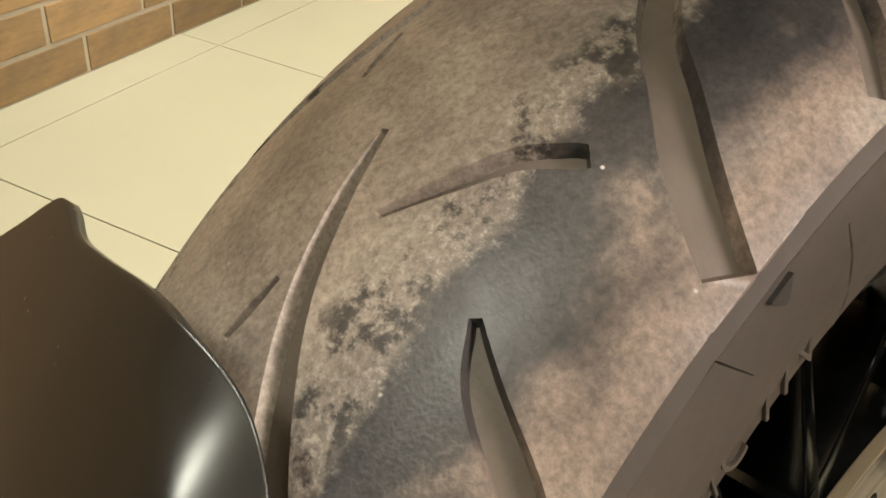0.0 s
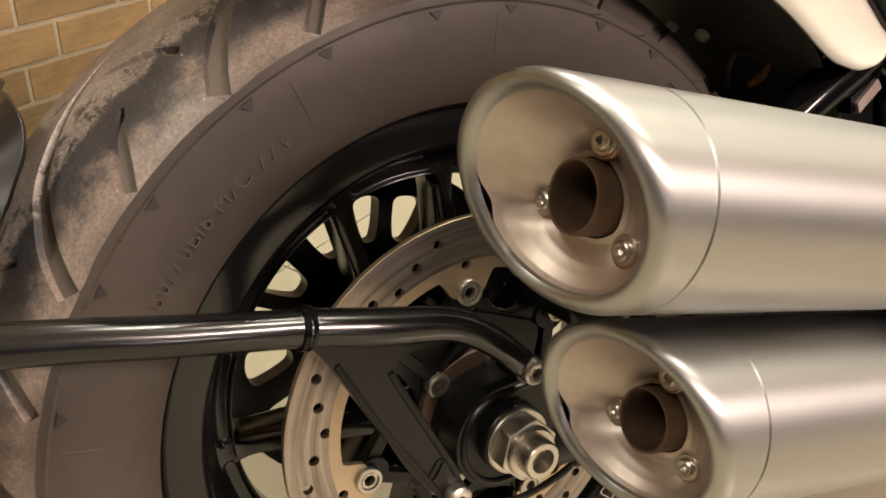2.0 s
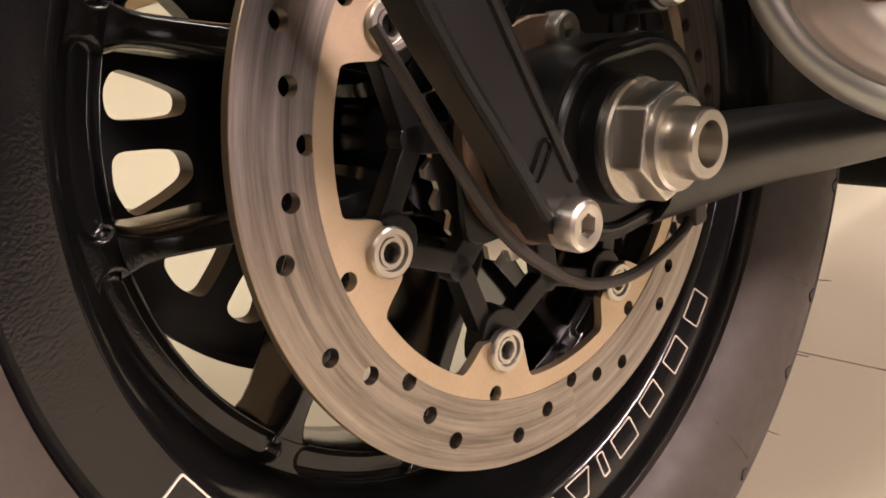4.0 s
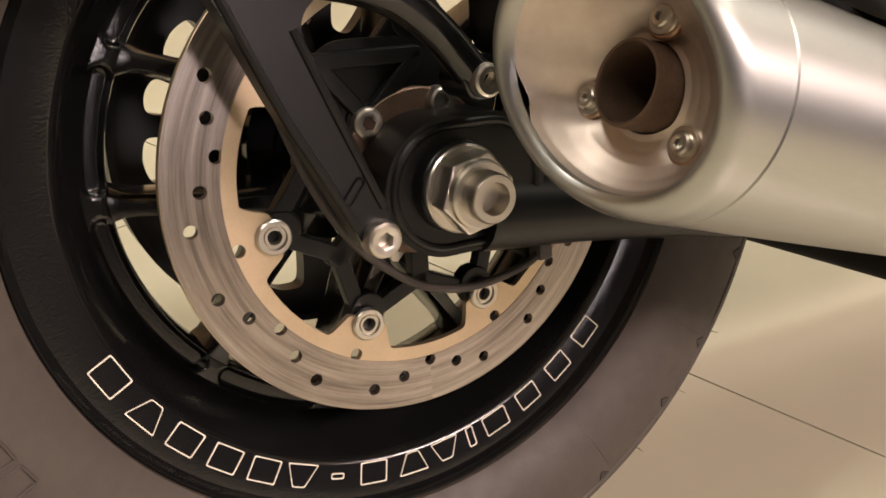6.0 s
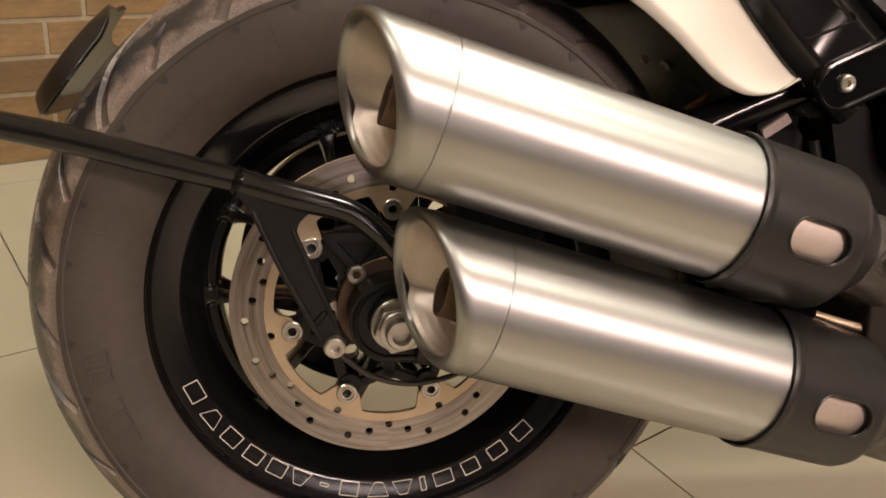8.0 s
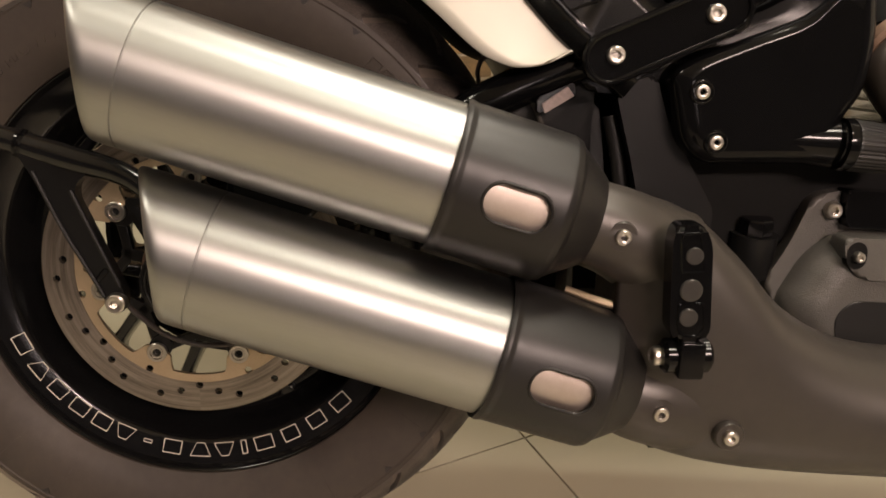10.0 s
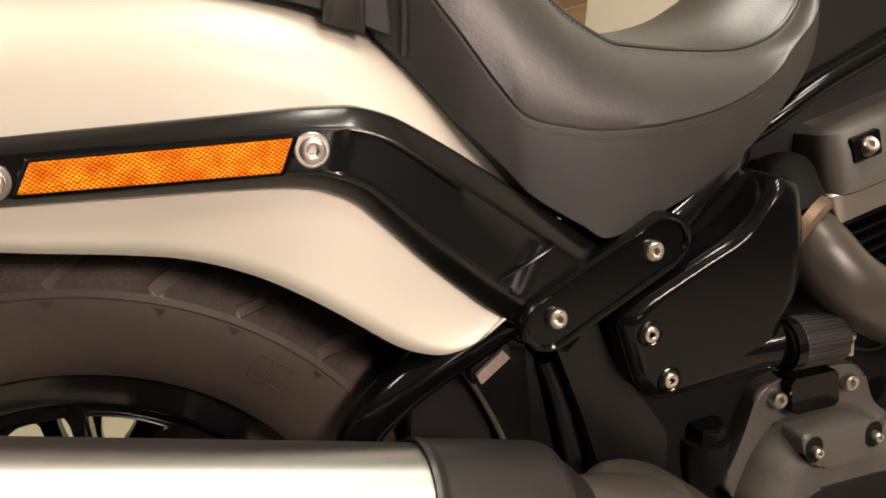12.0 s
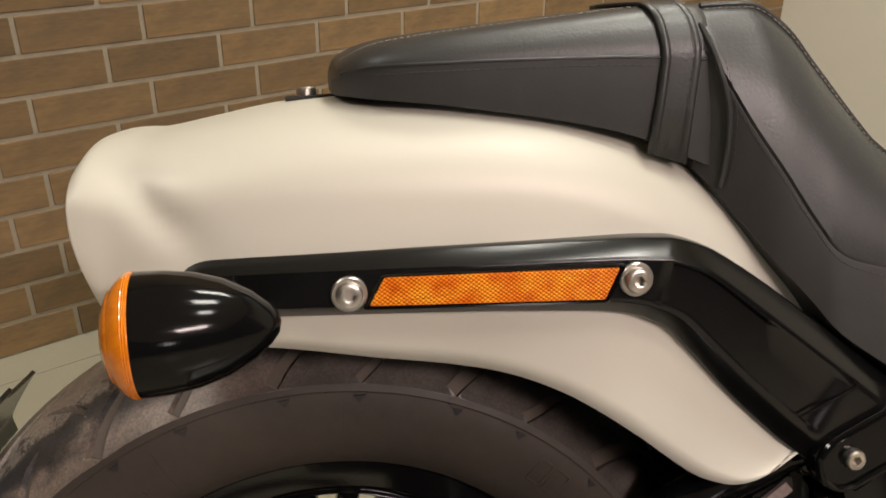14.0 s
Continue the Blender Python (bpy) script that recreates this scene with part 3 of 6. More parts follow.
for k, (r, d) in enumerate([(0.2838, 118 + PITCH * 0.5 * i + 5) for i in range(28)]):
    a = radians(d + 3 * math.sin(k * 2.3))
    y = -0.0912
    place("moulding_hair", HAIR, sidewall, Matrix.Translation((r * math.cos(a), y, r * math.sin(a))) @ Matrix.Rotation(math.pi / 2 - a + k, 4, "Y"))


for d in (84, 113, 148, 163, 176, 188, 224, 238, 255, 300, 325):
    a = radians(d)
    bm = bmesh.new()
    tube(bm, [(r * math.cos(a), -side_y(r) + 0.0001, r * math.sin(a), 0.00045) for r in (0.236, 0.246, 0.256, 0.266, 0.2755)], 6, 2)
    part("mould_line", bm, SIDEWALL, sidewall)


def wheel_text(text, radius, start, size, y, material, parent, name, step=1.0, rise=0.0006):
    """Raised characters along a circle on the right side of the wheel, from start degrees clockwise."""
    at = start
    for ch in text:
        if ch == " ":
            at -= math.degrees(size * 0.45 / radius)
            continue
        cu = bpy.data.curves.new("character", "FONT")
        cu.body, cu.size, cu.extrude, cu.align_x = ch, size * 1.35, rise, "CENTER"
        tmp = new("tmp", cu)
        me = bpy.data.meshes.new_from_object(tmp.evaluated_get(bpy.context.evaluated_depsgraph_get()))
        bpy.data.objects.remove(tmp)
        me.materials.append(material)
        width = max(v.co.x for v in me.vertices) - min(v.co.x for v in me.vertices)
        at -= math.degrees((width / 2 + size * 0.1) / radius)
        a = radians(at)
        turn = Matrix(((1, 0, 0, 0), (0, 0, -1, 0), (0, 1, 0, 0), (0, 0, 0, 1)))
        m = Matrix.Translation((radius * math.cos(a), -y(radius), radius * math.sin(a))) @ Matrix.Rotation(math.pi / 2 - a, 4, "Y") @ turn
        place(name, me, parent, m)
        at -= math.degrees((width / 2 + size * 0.1) / radius)


wheel_text("180/70B16 M/C 77V", 0.2455, 145.0, 0.0102, lambda r: side_y(r + 0.005) + 0.0001, SIDEWALL, sidewall, "size_marking")
# plain raised frames in place of the maker's marking
bm = bmesh.new()
loop = round_poly([(-0.0060, -0.0095), (0.0060, -0.0095), (0.0060, 0.0095), (-0.0060, 0.0095)], 0.0012, 2)
tube(bm, [(p[0], -0.0001, p[1], 0.0009) for p in loop + [loop[0]]], 6, 1)
MARK = tidy(bm, "marking_frame", SIDEWALL)
for d in (188, 191.8, 198.5, 202.2, 205.9, 49.5, 46.0):
    a = radians(d)
    m = Matrix.Translation((0.2615 * math.cos(a), -side_y(0.2615), 0.2615 * math.sin(a))) @ Matrix.Rotation(math.pi / 2 - a, 4, "Y") @ Matrix.Rotation(0.1, 4, "X")
    place("marking_frame", MARK, sidewall, m)

# rim: a wide flange that falls away into a barrel with sunk pockets, and ten spokes in five pairs
SPOKES = [111.3, 151.8]
POCKETS = []
for k in range(5):
    POCKETS += [(112.2 + 72 * k, 150.9 + 72 * k), (155.1 + 72 * k, 179.5 + 72 * k)]


def pocket(deg, r):
    """How deep the band is sunk at an angle and radius, from 0 to 1."""
    for d0, d1 in POCKETS:
        mid, half = (d0 + d1) / 2, (d1 - d0) / 2
        off = abs((deg - mid + 180) % 360 - 180)
        if off < half + 2:
            along = max(0.0, radians(off - half) * 0.1670 + 0.0058)
            away = math.hypot(along, r - 0.1672)
            return min(1.0, max(0.0, (0.0068 - away) / 0.0030))
    return 0.0


bm = bmesh.new()
front = [(-0.0560, 0.2140), (-0.0610, 0.2195), (-0.0665, 0.2208), (-0.0695, 0.2203), (-0.0703, 0.2192), (-0.0692, 0.2180), (-0.0655, 0.2166), (-0.0624, 0.2150), (-0.0590, 0.1935), (-0.0578, 0.1912), (-0.0530, 0.1882), (-0.0400, 0.1838), (-0.0260, 0.1795), (-0.0170, 0.1766), (-0.0140, 0.1752)]
band = [(-0.0130 + 0.0008 * (i / 26) ** 2, 0.1742 - 0.0132 * i / 26) for i in range(27)]
back = [(-0.0115, 0.1602), (-0.0100, 0.1596), (0.002, 0.1588), (0.012, 0.1588), (0.030, 0.1605), (0.05, 0.180), (0.058, 0.198), (0.066, 0.2155), (0.0715, 0.2205), (0.0705, 0.2145), (0.05, 0.205), (-0.05, 0.205)]
steps = 720
rows = []
for i in range(steps):
    deg = 360 * i / steps
    ca, sa = math.cos(radians(deg)), math.sin(radians(deg))
    ring = []
    for j, (y, r) in enumerate(front + band + back):
        sink = 0.0036 * pocket(deg, r) if len(front) <= j < len(front) + len(band) else 0.0
        ring.append(Vector((r * ca, y + sink, r * sa)))
    rows.append(ring)
loft(bm, rows + [rows[0]], True)
bmesh.ops.remove_doubles(bm, verts=bm.verts, dist=1e-6)
rim = part("rim", bm, RIM_BLACK, bike, "gloss black cast rim with pale outlined markings", 50, False)


def spoke_bm():
    bm = bmesh.new()
    rings = []
    for r, w, y0, y1 in ((0.036, 0.013, -0.03, 0.03), (0.07, 0.0095, -0.026, 0.028), (0.105, 0.0074, -0.0205, 0.026), (0.130, 0.0068, -0.0165, 0.026), (0.145, 0.0068, -0.0138, 0.026), (0.153, 0.0080, -0.0126, 0.026), (0.158, 0.0105, -0.0122, 0.026), (0.163, 0.014, -0.0120, 0.026)):
        o = round_poly([(-w * 0.62, y0), (w * 0.62, y0), (w, y0 + 0.011), (w, y1), (-w, y1), (-w, y0 + 0.011)], [0.0012, 0.0012, 0.004, 0.004, 0.004, 0.004], 3)
        rings.append([Vector((p[0], p[1], r)) for p in o])
    loft(bm, rings, True, True, True)
    return tidy(bm, "spoke", RIM_BLACK, 40)


SPOKE = spoke_bm()
for k in range(5):
    for d in SPOKES:
        lean_ = Matrix.Translation((0, 0, 0.15)) @ Matrix.Rotation(radians(9.5 if d == SPOKES[0] else -10.5), 4, "Y") @ Matrix.Translation((0, 0, -0.15))
        place("spoke", SPOKE, rim, Matrix.Rotation(radians(90 - d - 72 * k), 4, "Y") @ lean_)
bm = bmesh.new()
revolve(bm, [(-0.062, 0.0), (-0.062, 0.028), (-0.058, 0.033), (-0.04, 0.036), (-0.03, 0.044), (0.026, 0.044), (0.032, 0.050), (0.036, 0.066), (0.046, 0.066), (0.050, 0.036), (0.075, 0.03), (0.075, 0.0)], 64, axis_matrix((0, 0, 0), (0, 1, 0)))
part("hub", bm, GLOSS_BLACK, rim)

# outlined pale markings on the flange: plain frames of the marking's letter size
LETTERS = [(205.1, 0.020, 0), (214.0, 0.022, 1), (221.9, 0.019, 0), (230.0, 0.019, 0), (237.7, 0.019, 0), (244.9, 0.021, -1), (252.2, 0.009, 0), (259.6, 0.019, 0), (268.0, 0.022, 1), (275.2, 0.021, -1), (281.2, 0.006, 0), (287.4, 0.020, 0), (296.0, 0.018, 0), (305.0, 0.019, 0), (314.2, 0.020, 0)]


def letter_frame(width, height, taper=0):
    """A plain outlined block, narrower at its top (taper 1) or at its foot (taper -1)."""
    bm = bmesh.new()
    t = 0.0007
    low, high = (width / 2, width / 2) if not taper else (width / 2, width / 5) if taper > 0 else (width / 5, width / 2)
    outer = round_poly([(-low, -height / 2), (low, -height / 2), (high, height / 2), (-high, height / 2)], 0.0012, 3)
    c = len(outer)
    inner = [Vector((p[0] * (1 - 2 * t / width), p[1] * (1 - 2 * t / height))) for p in outer]
    ov = [bm.verts.new((p[0], -0.0003, p[1])) for p in outer]
    iv = [bm.verts.new((p[0], -0.0003, p[1])) for p in inner]
    ob_ = [bm.verts.new((p[0], 0.0004, p[1])) for p in outer]
    ib = [bm.verts.new((p[0], 0.0004, p[1])) for p in inner]
    for i in range(c):
        j = (i + 1) % c
        bm.faces.new((ov[i], ov[j], iv[j], iv[i]))
        bm.faces.new((ov[i], ob_[i], ob_[j], ov[j]))
        bm.faces.new((iv[i], iv[j], ib[j], ib[i]))
    return tidy(bm, "marking", INSET)


MARKS = {}
FLANGE = math.atan2(0.003, 0.0197)
for d, w, taper in LETTERS:
    if (w, taper) not in MARKS:
        MARKS[w, taper] = letter_frame(w, 0.004 if w == 0.009 else 0.0150, taper)
    a = radians(d)
    m = Matrix.Translation((0.2000 * math.cos(a), -0.0604, 0.2000 * math.sin(a))) @ Matrix.Rotation(-math.pi / 2 - a, 4, "Y") @ Matrix.Rotation(-FLANGE, 4, "X")
    place("marking", MARKS[w, taper], rim, m)

# brake disc: ring, bronze carrier with seven lugs, drilled holes
DISC_Y, DISC_T, BOLT_R = -0.0770, 0.0026, 0.093
BOLT_AT = [90 + 360 / 7 * k for k in range(7)]


def disc_inner(deg):
    d = abs((deg - 90 + 180 / 7) % (360 / 7) - 180 / 7)  # from the nearest bolt
    u = min(1.0, max(0.0, (d - 7.6) / 4.6))
    u = u * u * (3 - 2 * u)
    lug = 0.0890 + 0.003 * (d / 7.6) ** 2
    return lug * (1 - u) + (0.1062 + 0.0012 * math.cos(radians((d - 25.7) * 3))) * u


def cut_plate(outer_loop, inner_loop, holes, y0, y1, steps, openings=()):
    """A flat plate with an outline, an opening and round holes, from y0 to y1."""
    from mathutils.geometry import delaunay_2d_cdt
    pts, edges, kind = [], [], []

    def add(loop):
        s = len(pts)
        pts.extend(Vector((p[0], p[1])) for p in loop)
        edges.extend((s + i, s + (i + 1) % len(loop)) for i in range(len(loop)))

    add(outer_loop)
    add(inner_loop)
    for loop in openings:
        add(loop)
    for cx, cz, r in holes:
        add([(cx + r * math.cos(2 * math.pi * i / 20), cz + r * math.sin(2 * math.pi * i / 20)) for i in range(20)])
    verts, _, faces, _, _, _ = delaunay_2d_cdt(pts, edges, [], 0, 1e-7)
    bm = bmesh.new()
    vs = [bm.verts.new((v[0], y0, v[1])) for v in verts]

    def inside(c, loop):
        x, z, hit = c[0], c[1], False
        j = len(loop) - 1
        for i in range(len(loop)):
            (xi, zi), (xj, zj) = loop[i], loop[j]
            if (zi > z) != (zj > z) and x < (xj - xi) * (z - zi) / (zj - zi) + xi:
                hit = not hit
            j = i
        return hit

    for f in faces:
        c = sum((Vector(verts[i]) for i in f), Vector((0, 0))) / len(f)
        if any((c[0] - hx) ** 2 + (c[1] - hz) ** 2 < r * r for hx, hz, r in holes):
            continue
        if inside(c, inner_loop) or not inside(c, outer_loop) or any(inside(c, loop) for loop in openings):
            continue
        bm.faces.new([vs[i] for i in f])
    made = bmesh.ops.extrude_face_region(bm, geom=list(bm.faces))
    for v in made["geom"]:
        if isinstance(v, bmesh.types.BMVert):
            v.co.y = y1
    bmesh.ops.dissolve_limit(bm, angle_limit=0.01, verts=bm.verts, edges=bm.edges)
    return bm


def circle(r, n=160):
    return [(r * math.cos(2 * math.pi * i / n), r * math.sin(2 * math.pi * i / n)) for i in range(n)]


SWEPT = 0.1157
HOLE_R = [0.1128, 0.1335, 0.1262, 0.1185, 0.1262, 0.1335]
holes = []
for k in range(42):
    a, r = radians(90 + k * 360 / 42), HOLE_R[k % 6]
    holes.append((r * math.cos(a), r * math.sin(a), 0.0037))
ring_holes = [h for i, h in enumerate(holes) if i % 6]
lug_holes = [h for i, h in enumerate(holes) if i % 6 == 0] + [(BOLT_R * math.cos(radians(d)), BOLT_R * math.sin(radians(d)), 0.0045) for d in BOLT_AT]
disc = part("brake_disc", cut_plate(circle(0.146), circle(SWEPT), ring_holes, DISC_Y - DISC_T, DISC_Y + DISC_T, 0), DISC_STEEL, bike, "drilled steel brake disc with a bronze carrier", 30)
inner = [(disc_inner(d * 0.75) * math.cos(radians(d * 0.75)), disc_inner(d * 0.75) * math.sin(radians(d * 0.75))) for d in range(480)]
bm = bmesh.new()
revolve(bm, [(-0.0026, 0.1459), (-0.0022, 0.1464), (0.0022, 0.1464), (0.0026, 0.1459)], 160, axis_matrix((0, DISC_Y, 0), (0, 1, 0)))
part("disc_edge", bm, DISC_GOLD, disc, "thin gold-coloured disc edge")
part("carrier", cut_plate(circle(SWEPT - 0.0001), inner, lug_holes, DISC_Y - DISC_T + 0.0004, DISC_Y + DISC_T - 0.0004, 0), DISC_GOLD, disc, "bronze coloured carrier with seven lugs", 30)
# black web that carries the disc
for k in range(7):
    a0, a1, a2 = radians(BOLT_AT[k]), radians(BOLT_AT[k] + 180 / 7), radians(BOLT_AT[k] - 180 / 7)
    for a, b, r0, r1, w in ((a0, a1, 0.093, 0.066, 0.0048), (a0, a2, 0.093, 0.066, 0.0048), (a0, a0, 0.0935, 0.0860, 0.0110), (a1, a1, 0.068, 0.04, 0.006)):
        p, q = Vector((r0 * math.cos(a), r0 * math.sin(a))), Vector((r1 * math.cos(b), r1 * math.sin(b)))
        bm = bmesh.new()
        prism(bm, stadium(p, q, w, 6), DISC_Y + 0.0028 - (0.0024 if a == b == a0 else 0), DISC_Y + 0.011, 0.0012, 2)
        part("web_arm", bm, SATIN_BLACK, disc)
bm = bmesh.new()
revolve(bm, [(-0.001, 0.0098), (0.0022, 0.0098), (0.0030, 0.0090), (0.0030, 0.0070), (0.0010, 0.0066), (0.0010, 0.0058), (0.0022, 0.0055), (0.0022, 0.0042), (0.0012, 0.0038), (-0.0040, 0.0038)], 32)
BUSH = tidy(bm, "disc_bolt", BOLT_STEEL, 30)
for d in BOLT_AT:
    a = radians(d)
    place("disc_bolt", BUSH, disc, axis_matrix((BOLT_R * math.cos(a), DISC_Y - DISC_T, BOLT_R * math.sin(a)), OUT))

# belt pulley on the far side: fifteen rounded windows in groups of three
windows = []
for c, h in [(mid + 72 * k, half) for k in range(5) for mid, half in ((138.5, 8.2), (159.5, 6.2), (181.5, 8.4))]:
    loop = [(r * math.cos(radians(c + d * h)), r * math.sin(radians(c + d * h))) for d, r in ((-1, 0.119), (0, 0.1225), (1, 0.119), (0.92, 0.096), (0.6, 0.080), (-0.6, 0.080), (-0.92, 0.096))]
    windows.append([(p[0], p[1]) for p in round_poly(loop, 0.007, 4)])
pulley = part("belt_pulley", cut_plate(circle(0.140), circle(0.03, 40), [], 0.092, 0.108, 0, windows), SATIN_BLACK, bike, "black cast belt pulley with rounded windows", 30)
bm = bmesh.new()
revolve(bm, [(0.086, 0.140), (0.086, 0.145), (0.114, 0.145), (0.114, 0.140)], 96, axis_matrix((0, 0, 0), (0, 1, 0)), True)
part("belt", bm, MATTE_BLACK, pulley)
# toothed sensor ring beside the hub
rim_t = []
for k in range(96):
    r = 0.0565 if k % 4 < 2 else 0.0515
    rim_t.append((r * math.cos(2 * math.pi * k / 96), r * math.sin(2 * math.pi * k / 96)))
part("sensor_ring", cut_plate(rim_t, circle(0.042, 48), [], -0.066, -0.063, 0), BOLT_STEEL, disc, "toothed bright sensor ring", 30)

# axle carrier, nut and swing arm
bm = bmesh.new()
prism(bm, stadium((-0.003, -0.001), (0.0215, -0.001), 0.0385, 24), -0.1185, -0.075, 0.0045, 4)
revolve(bm, [(0.0, 0.0255), (0.0075, 0.0250), (0.0085, 0.0243), (0.0085, 0.0)], 48, axis_matrix((0, -0.1185, 0), OUT))
arm = part("swing_arm", bm, SATIN_BLACK, bike, "satin black swing arm with a rounded axle boss", 30)
bm = bmesh.new()
loop = stadium((-0.003, -0.001), (0.0215, -0.001), 0.0335, 24)
tube(bm, [(p[0], -0.1182, p[1], 0.0026) for p in loop + [loop[0]]], 10, 1)
part("boss_lip", bm, SATIN_BLACK, arm)
bm = bmesh.new()
tube(bm, [(0.02, -0.108, -0.022, 0.022), (0.12, -0.11, -0.036, 0.020), (0.25, -0.115, -0.058, 0.020), (0.46, -0.12, -0.09, 0.021)], 20)
part("lower_tube", bm, SATIN_BLACK, arm)
bm = bmesh.new()
tube(bm, [(0.222, -0.112, 0.085, 0.016), (0.230, -0.115, 0.135, 0.017), (0.258, -0.118, 0.164, 0.018), (0.30, -0.12, 0.187, 0.018), (0.36, -0.12, 0.212, 0.018)], 20)
part("upper_tube", bm, GLOSS_BLACK, arm)
bm = bmesh.new()
tube(bm, [(0.0, 0.125, 0.0, 0.024), (0.15, 0.125, -0.02, 0.022), (0.45, 0.12, -0.08, 0.022)], 16)
part("far_tube", bm, SATIN_BLACK, arm)
# brake caliper carrier behind the triangle
bm = bmesh.new()
prism(bm, round_poly([(-0.050, -0.035), (0.03, -0.04), (0.06, 0.05), (0.0, 0.078), (-0.050, 0.078), (-0.066, 0.062), (-0.046, 0.028)], 0.010), -0.0775, -0.0745, 0.001)
carrier = part("caliper_bracket", bm, SATIN_BLACK, bike, "satin black cast caliper bracket")
for rib in (((-0.058, 0.066), (-0.030, 0.034)), ((-0.058, 0.068), (0.0, 0.068)), ((-0.03, 0.036), (0.0, 0.066))):
    bm = bmesh.new()
    prism(bm, stadium(*rib, 0.0045, 6), -0.0835, -0.0765, 0.0015, 2)
    part("bracket_rib", bm, SATIN_BLACK, carrier)
bm = bmesh.new()
revolve(bm, [(0, 0.0), (0, 0.011), (0.003, 0.0105), (0.003, 0.0)], 32, axis_matrix((-0.0325, -0.0775, 0.0335), OUT))
part("boss", bm, SATIN_BLACK, carrier)
bolt(carrier, (-0.0325, -0.0805, 0.0335), 0.0090, 0.006)
bolt(carrier, (0.0125, -0.0840, 0.0410), 0.0085, 0.006)
bm = bmesh.new()
revolve(bm, [(0, 0.0), (0, 0.0480), (0.005, 0.0480), (0.006, 0.0470), (0.006, 0.0)], 56, axis_matrix((-0.002, -0.078, 0.002), OUT))
part("bronze_bush", bm, RUST, carrier, "copper-brown spacer disc")
bm = bmesh.new()
prism(bm, round_poly([(0.05, 0.06), (0.12, 0.06), (0.15, 0.12), (0.10, 0.16), (0.05, 0.13)], 0.02), -0.125, -0.06, 0.006)
part("caliper", bm, SATIN_BLACK, carrier, "black brake caliper")
bm = bmesh.new()
hexa = [(0.0226 * math.cos(radians(60 * k + 12)), 0.0226 * math.sin(radians(60 * k + 12))) for k in range(6)]
prism(bm, round_poly(hexa, 0.0015, 2), -0.1435, -0.130, 0.0016, 2)
nut = part("axle_nut", bm, BOLT_STEEL, bike, "worn zinc axle nut with washer")
bm = bmesh.new()
revolve(bm, [(0, 0.0), (0, 0.0240), (0.003, 0.0240), (0.004, 0.0232), (0.004, 0)], 48, axis_matrix((0, -0.1268, 0), OUT))
part("washer", bm, BOLT_STEEL, nut)
bm = bmesh.new()
revolve(bm, [(0, 0.0185), (0.0035, 0.0180), (0.0045, 0.0168), (0.0045, 0.0135), (0.0135, 0.0132), (0.0150, 0.0122), (0.0150, 0.0085), (0.006, 0.0078), (0.006, 0.0)], 48, axis_matrix((0, -0.1432, 0), OUT))
part("axle_end", bm, BOLT_STEEL, nut, "hollow axle end with a rusty bore")
# speed sensor cable under the boss
bm = bmesh.new()
tube(bm, [(-0.093, -0.098, 0.060, 0.0022), (-0.0833, -0.106, 0.027, 0.0024), (-0.0737, -0.11, 0.0024, 0.0026), (-0.0601, -0.11, -0.020, 0.0026), (-0.0445, -0.11, -0.0369, 0.0026), (-0.0181, -0.11, -0.0561, 0.0026), (0.0156, -0.11, -0.0642, 0.0026), (0.0536, -0.11, -0.0583, 0.0026), (0.0697, -0.108, -0.0480, 0.0026)], 10)
cable = part("sensor_cable", bm, CABLE, bike, "thin brown-black sensor cable")
bm = bmesh.new()
box(bm, (0.060, -0.114, -0.058), (0.070, -0.102, -0.046), 0.002)
part("cable_clip", bm, CABLE, cable)

# forked bracket with the tube that carries the rear mudguard
bm = bmesh.new()
tube(bm, [(-0.40, -0.116, 0.185, 0.0112), (-0.27, -0.122, 0.1605, 0.0112), (-0.20, -0.125, 0.143, 0.0112), (-0.133, -0.127, 0.127, 0.0108)], 24)
holder = part("guard_tube", bm, TUBE_GLOSS, bike, "satin black tube that carries the mudguard")
bm = bmesh.new()
revolve(bm, [(-0.003, 0.0105), (-0.0025, 0.0125), (0.0, 0.013), (0.0012, 0.0118), (0.0024, 0.013), (0.0046, 0.0125), (0.005, 0.0105)], 32, axis_matrix((-0.1335, -0.127, 0.1268), (0.96, 0, -0.26)))
part("collar", bm, GLOSS_BLACK, holder)
bm = bmesh.new()
tube(bm, [(-0.132, -0.128, 0.1265, 0.0112), (-0.09, -0.131, 0.115, 0.0118), (-0.045, -0.133, 0.103, 0.0105), (-0.018, -0.135, 0.084, 0.0095), (0.006, -0.134, 0.058, 0.0095)], 20)
prism(bm, stadium((0.006, 0.057), (0.006, 0.0571), 0.0105), -0.1405, -0.115, 0.002)
part("upper_fork", bm, TUBE_GLOSS, holder)
bm = bmesh.new()
prism(bm, round_poly([(-0.138, 0.127), (-0.064, 0.112), (-0.085, 0.094), (-0.0865, 0.081), (-0.0475, -0.008), (-0.050, -0.022), (-0.061, -0.022), (-0.0674, -0.0103), (-0.0869, 0.0287), (-0.1006, 0.0531), (-0.121, 0.097)], 0.006), -0.1375, -0.122, 0.003)
part("lower_fork", bm, SATIN_BLACK, holder)
for line in ([(-0.121, 0.104), (-0.1085, 0.075), (-0.0955, 0.0465), (-0.0835, 0.0245), (-0.0665, -0.008)], [(-0.0895, 0.088), (-0.082, 0.070), (-0.0665, 0.034), (-0.0520, 0.001)]):
    bm = bmesh.new()
    tube(bm, [(x, -0.1372, z, 0.0024) for x, z in line], 8, 4)
    part("fork_rib", bm, SATIN_BLACK, holder)
bm = bmesh.new()
slot = stadium((-0.0735, 0.0070), (-0.0672, 0.0150), 0.0024, 5)
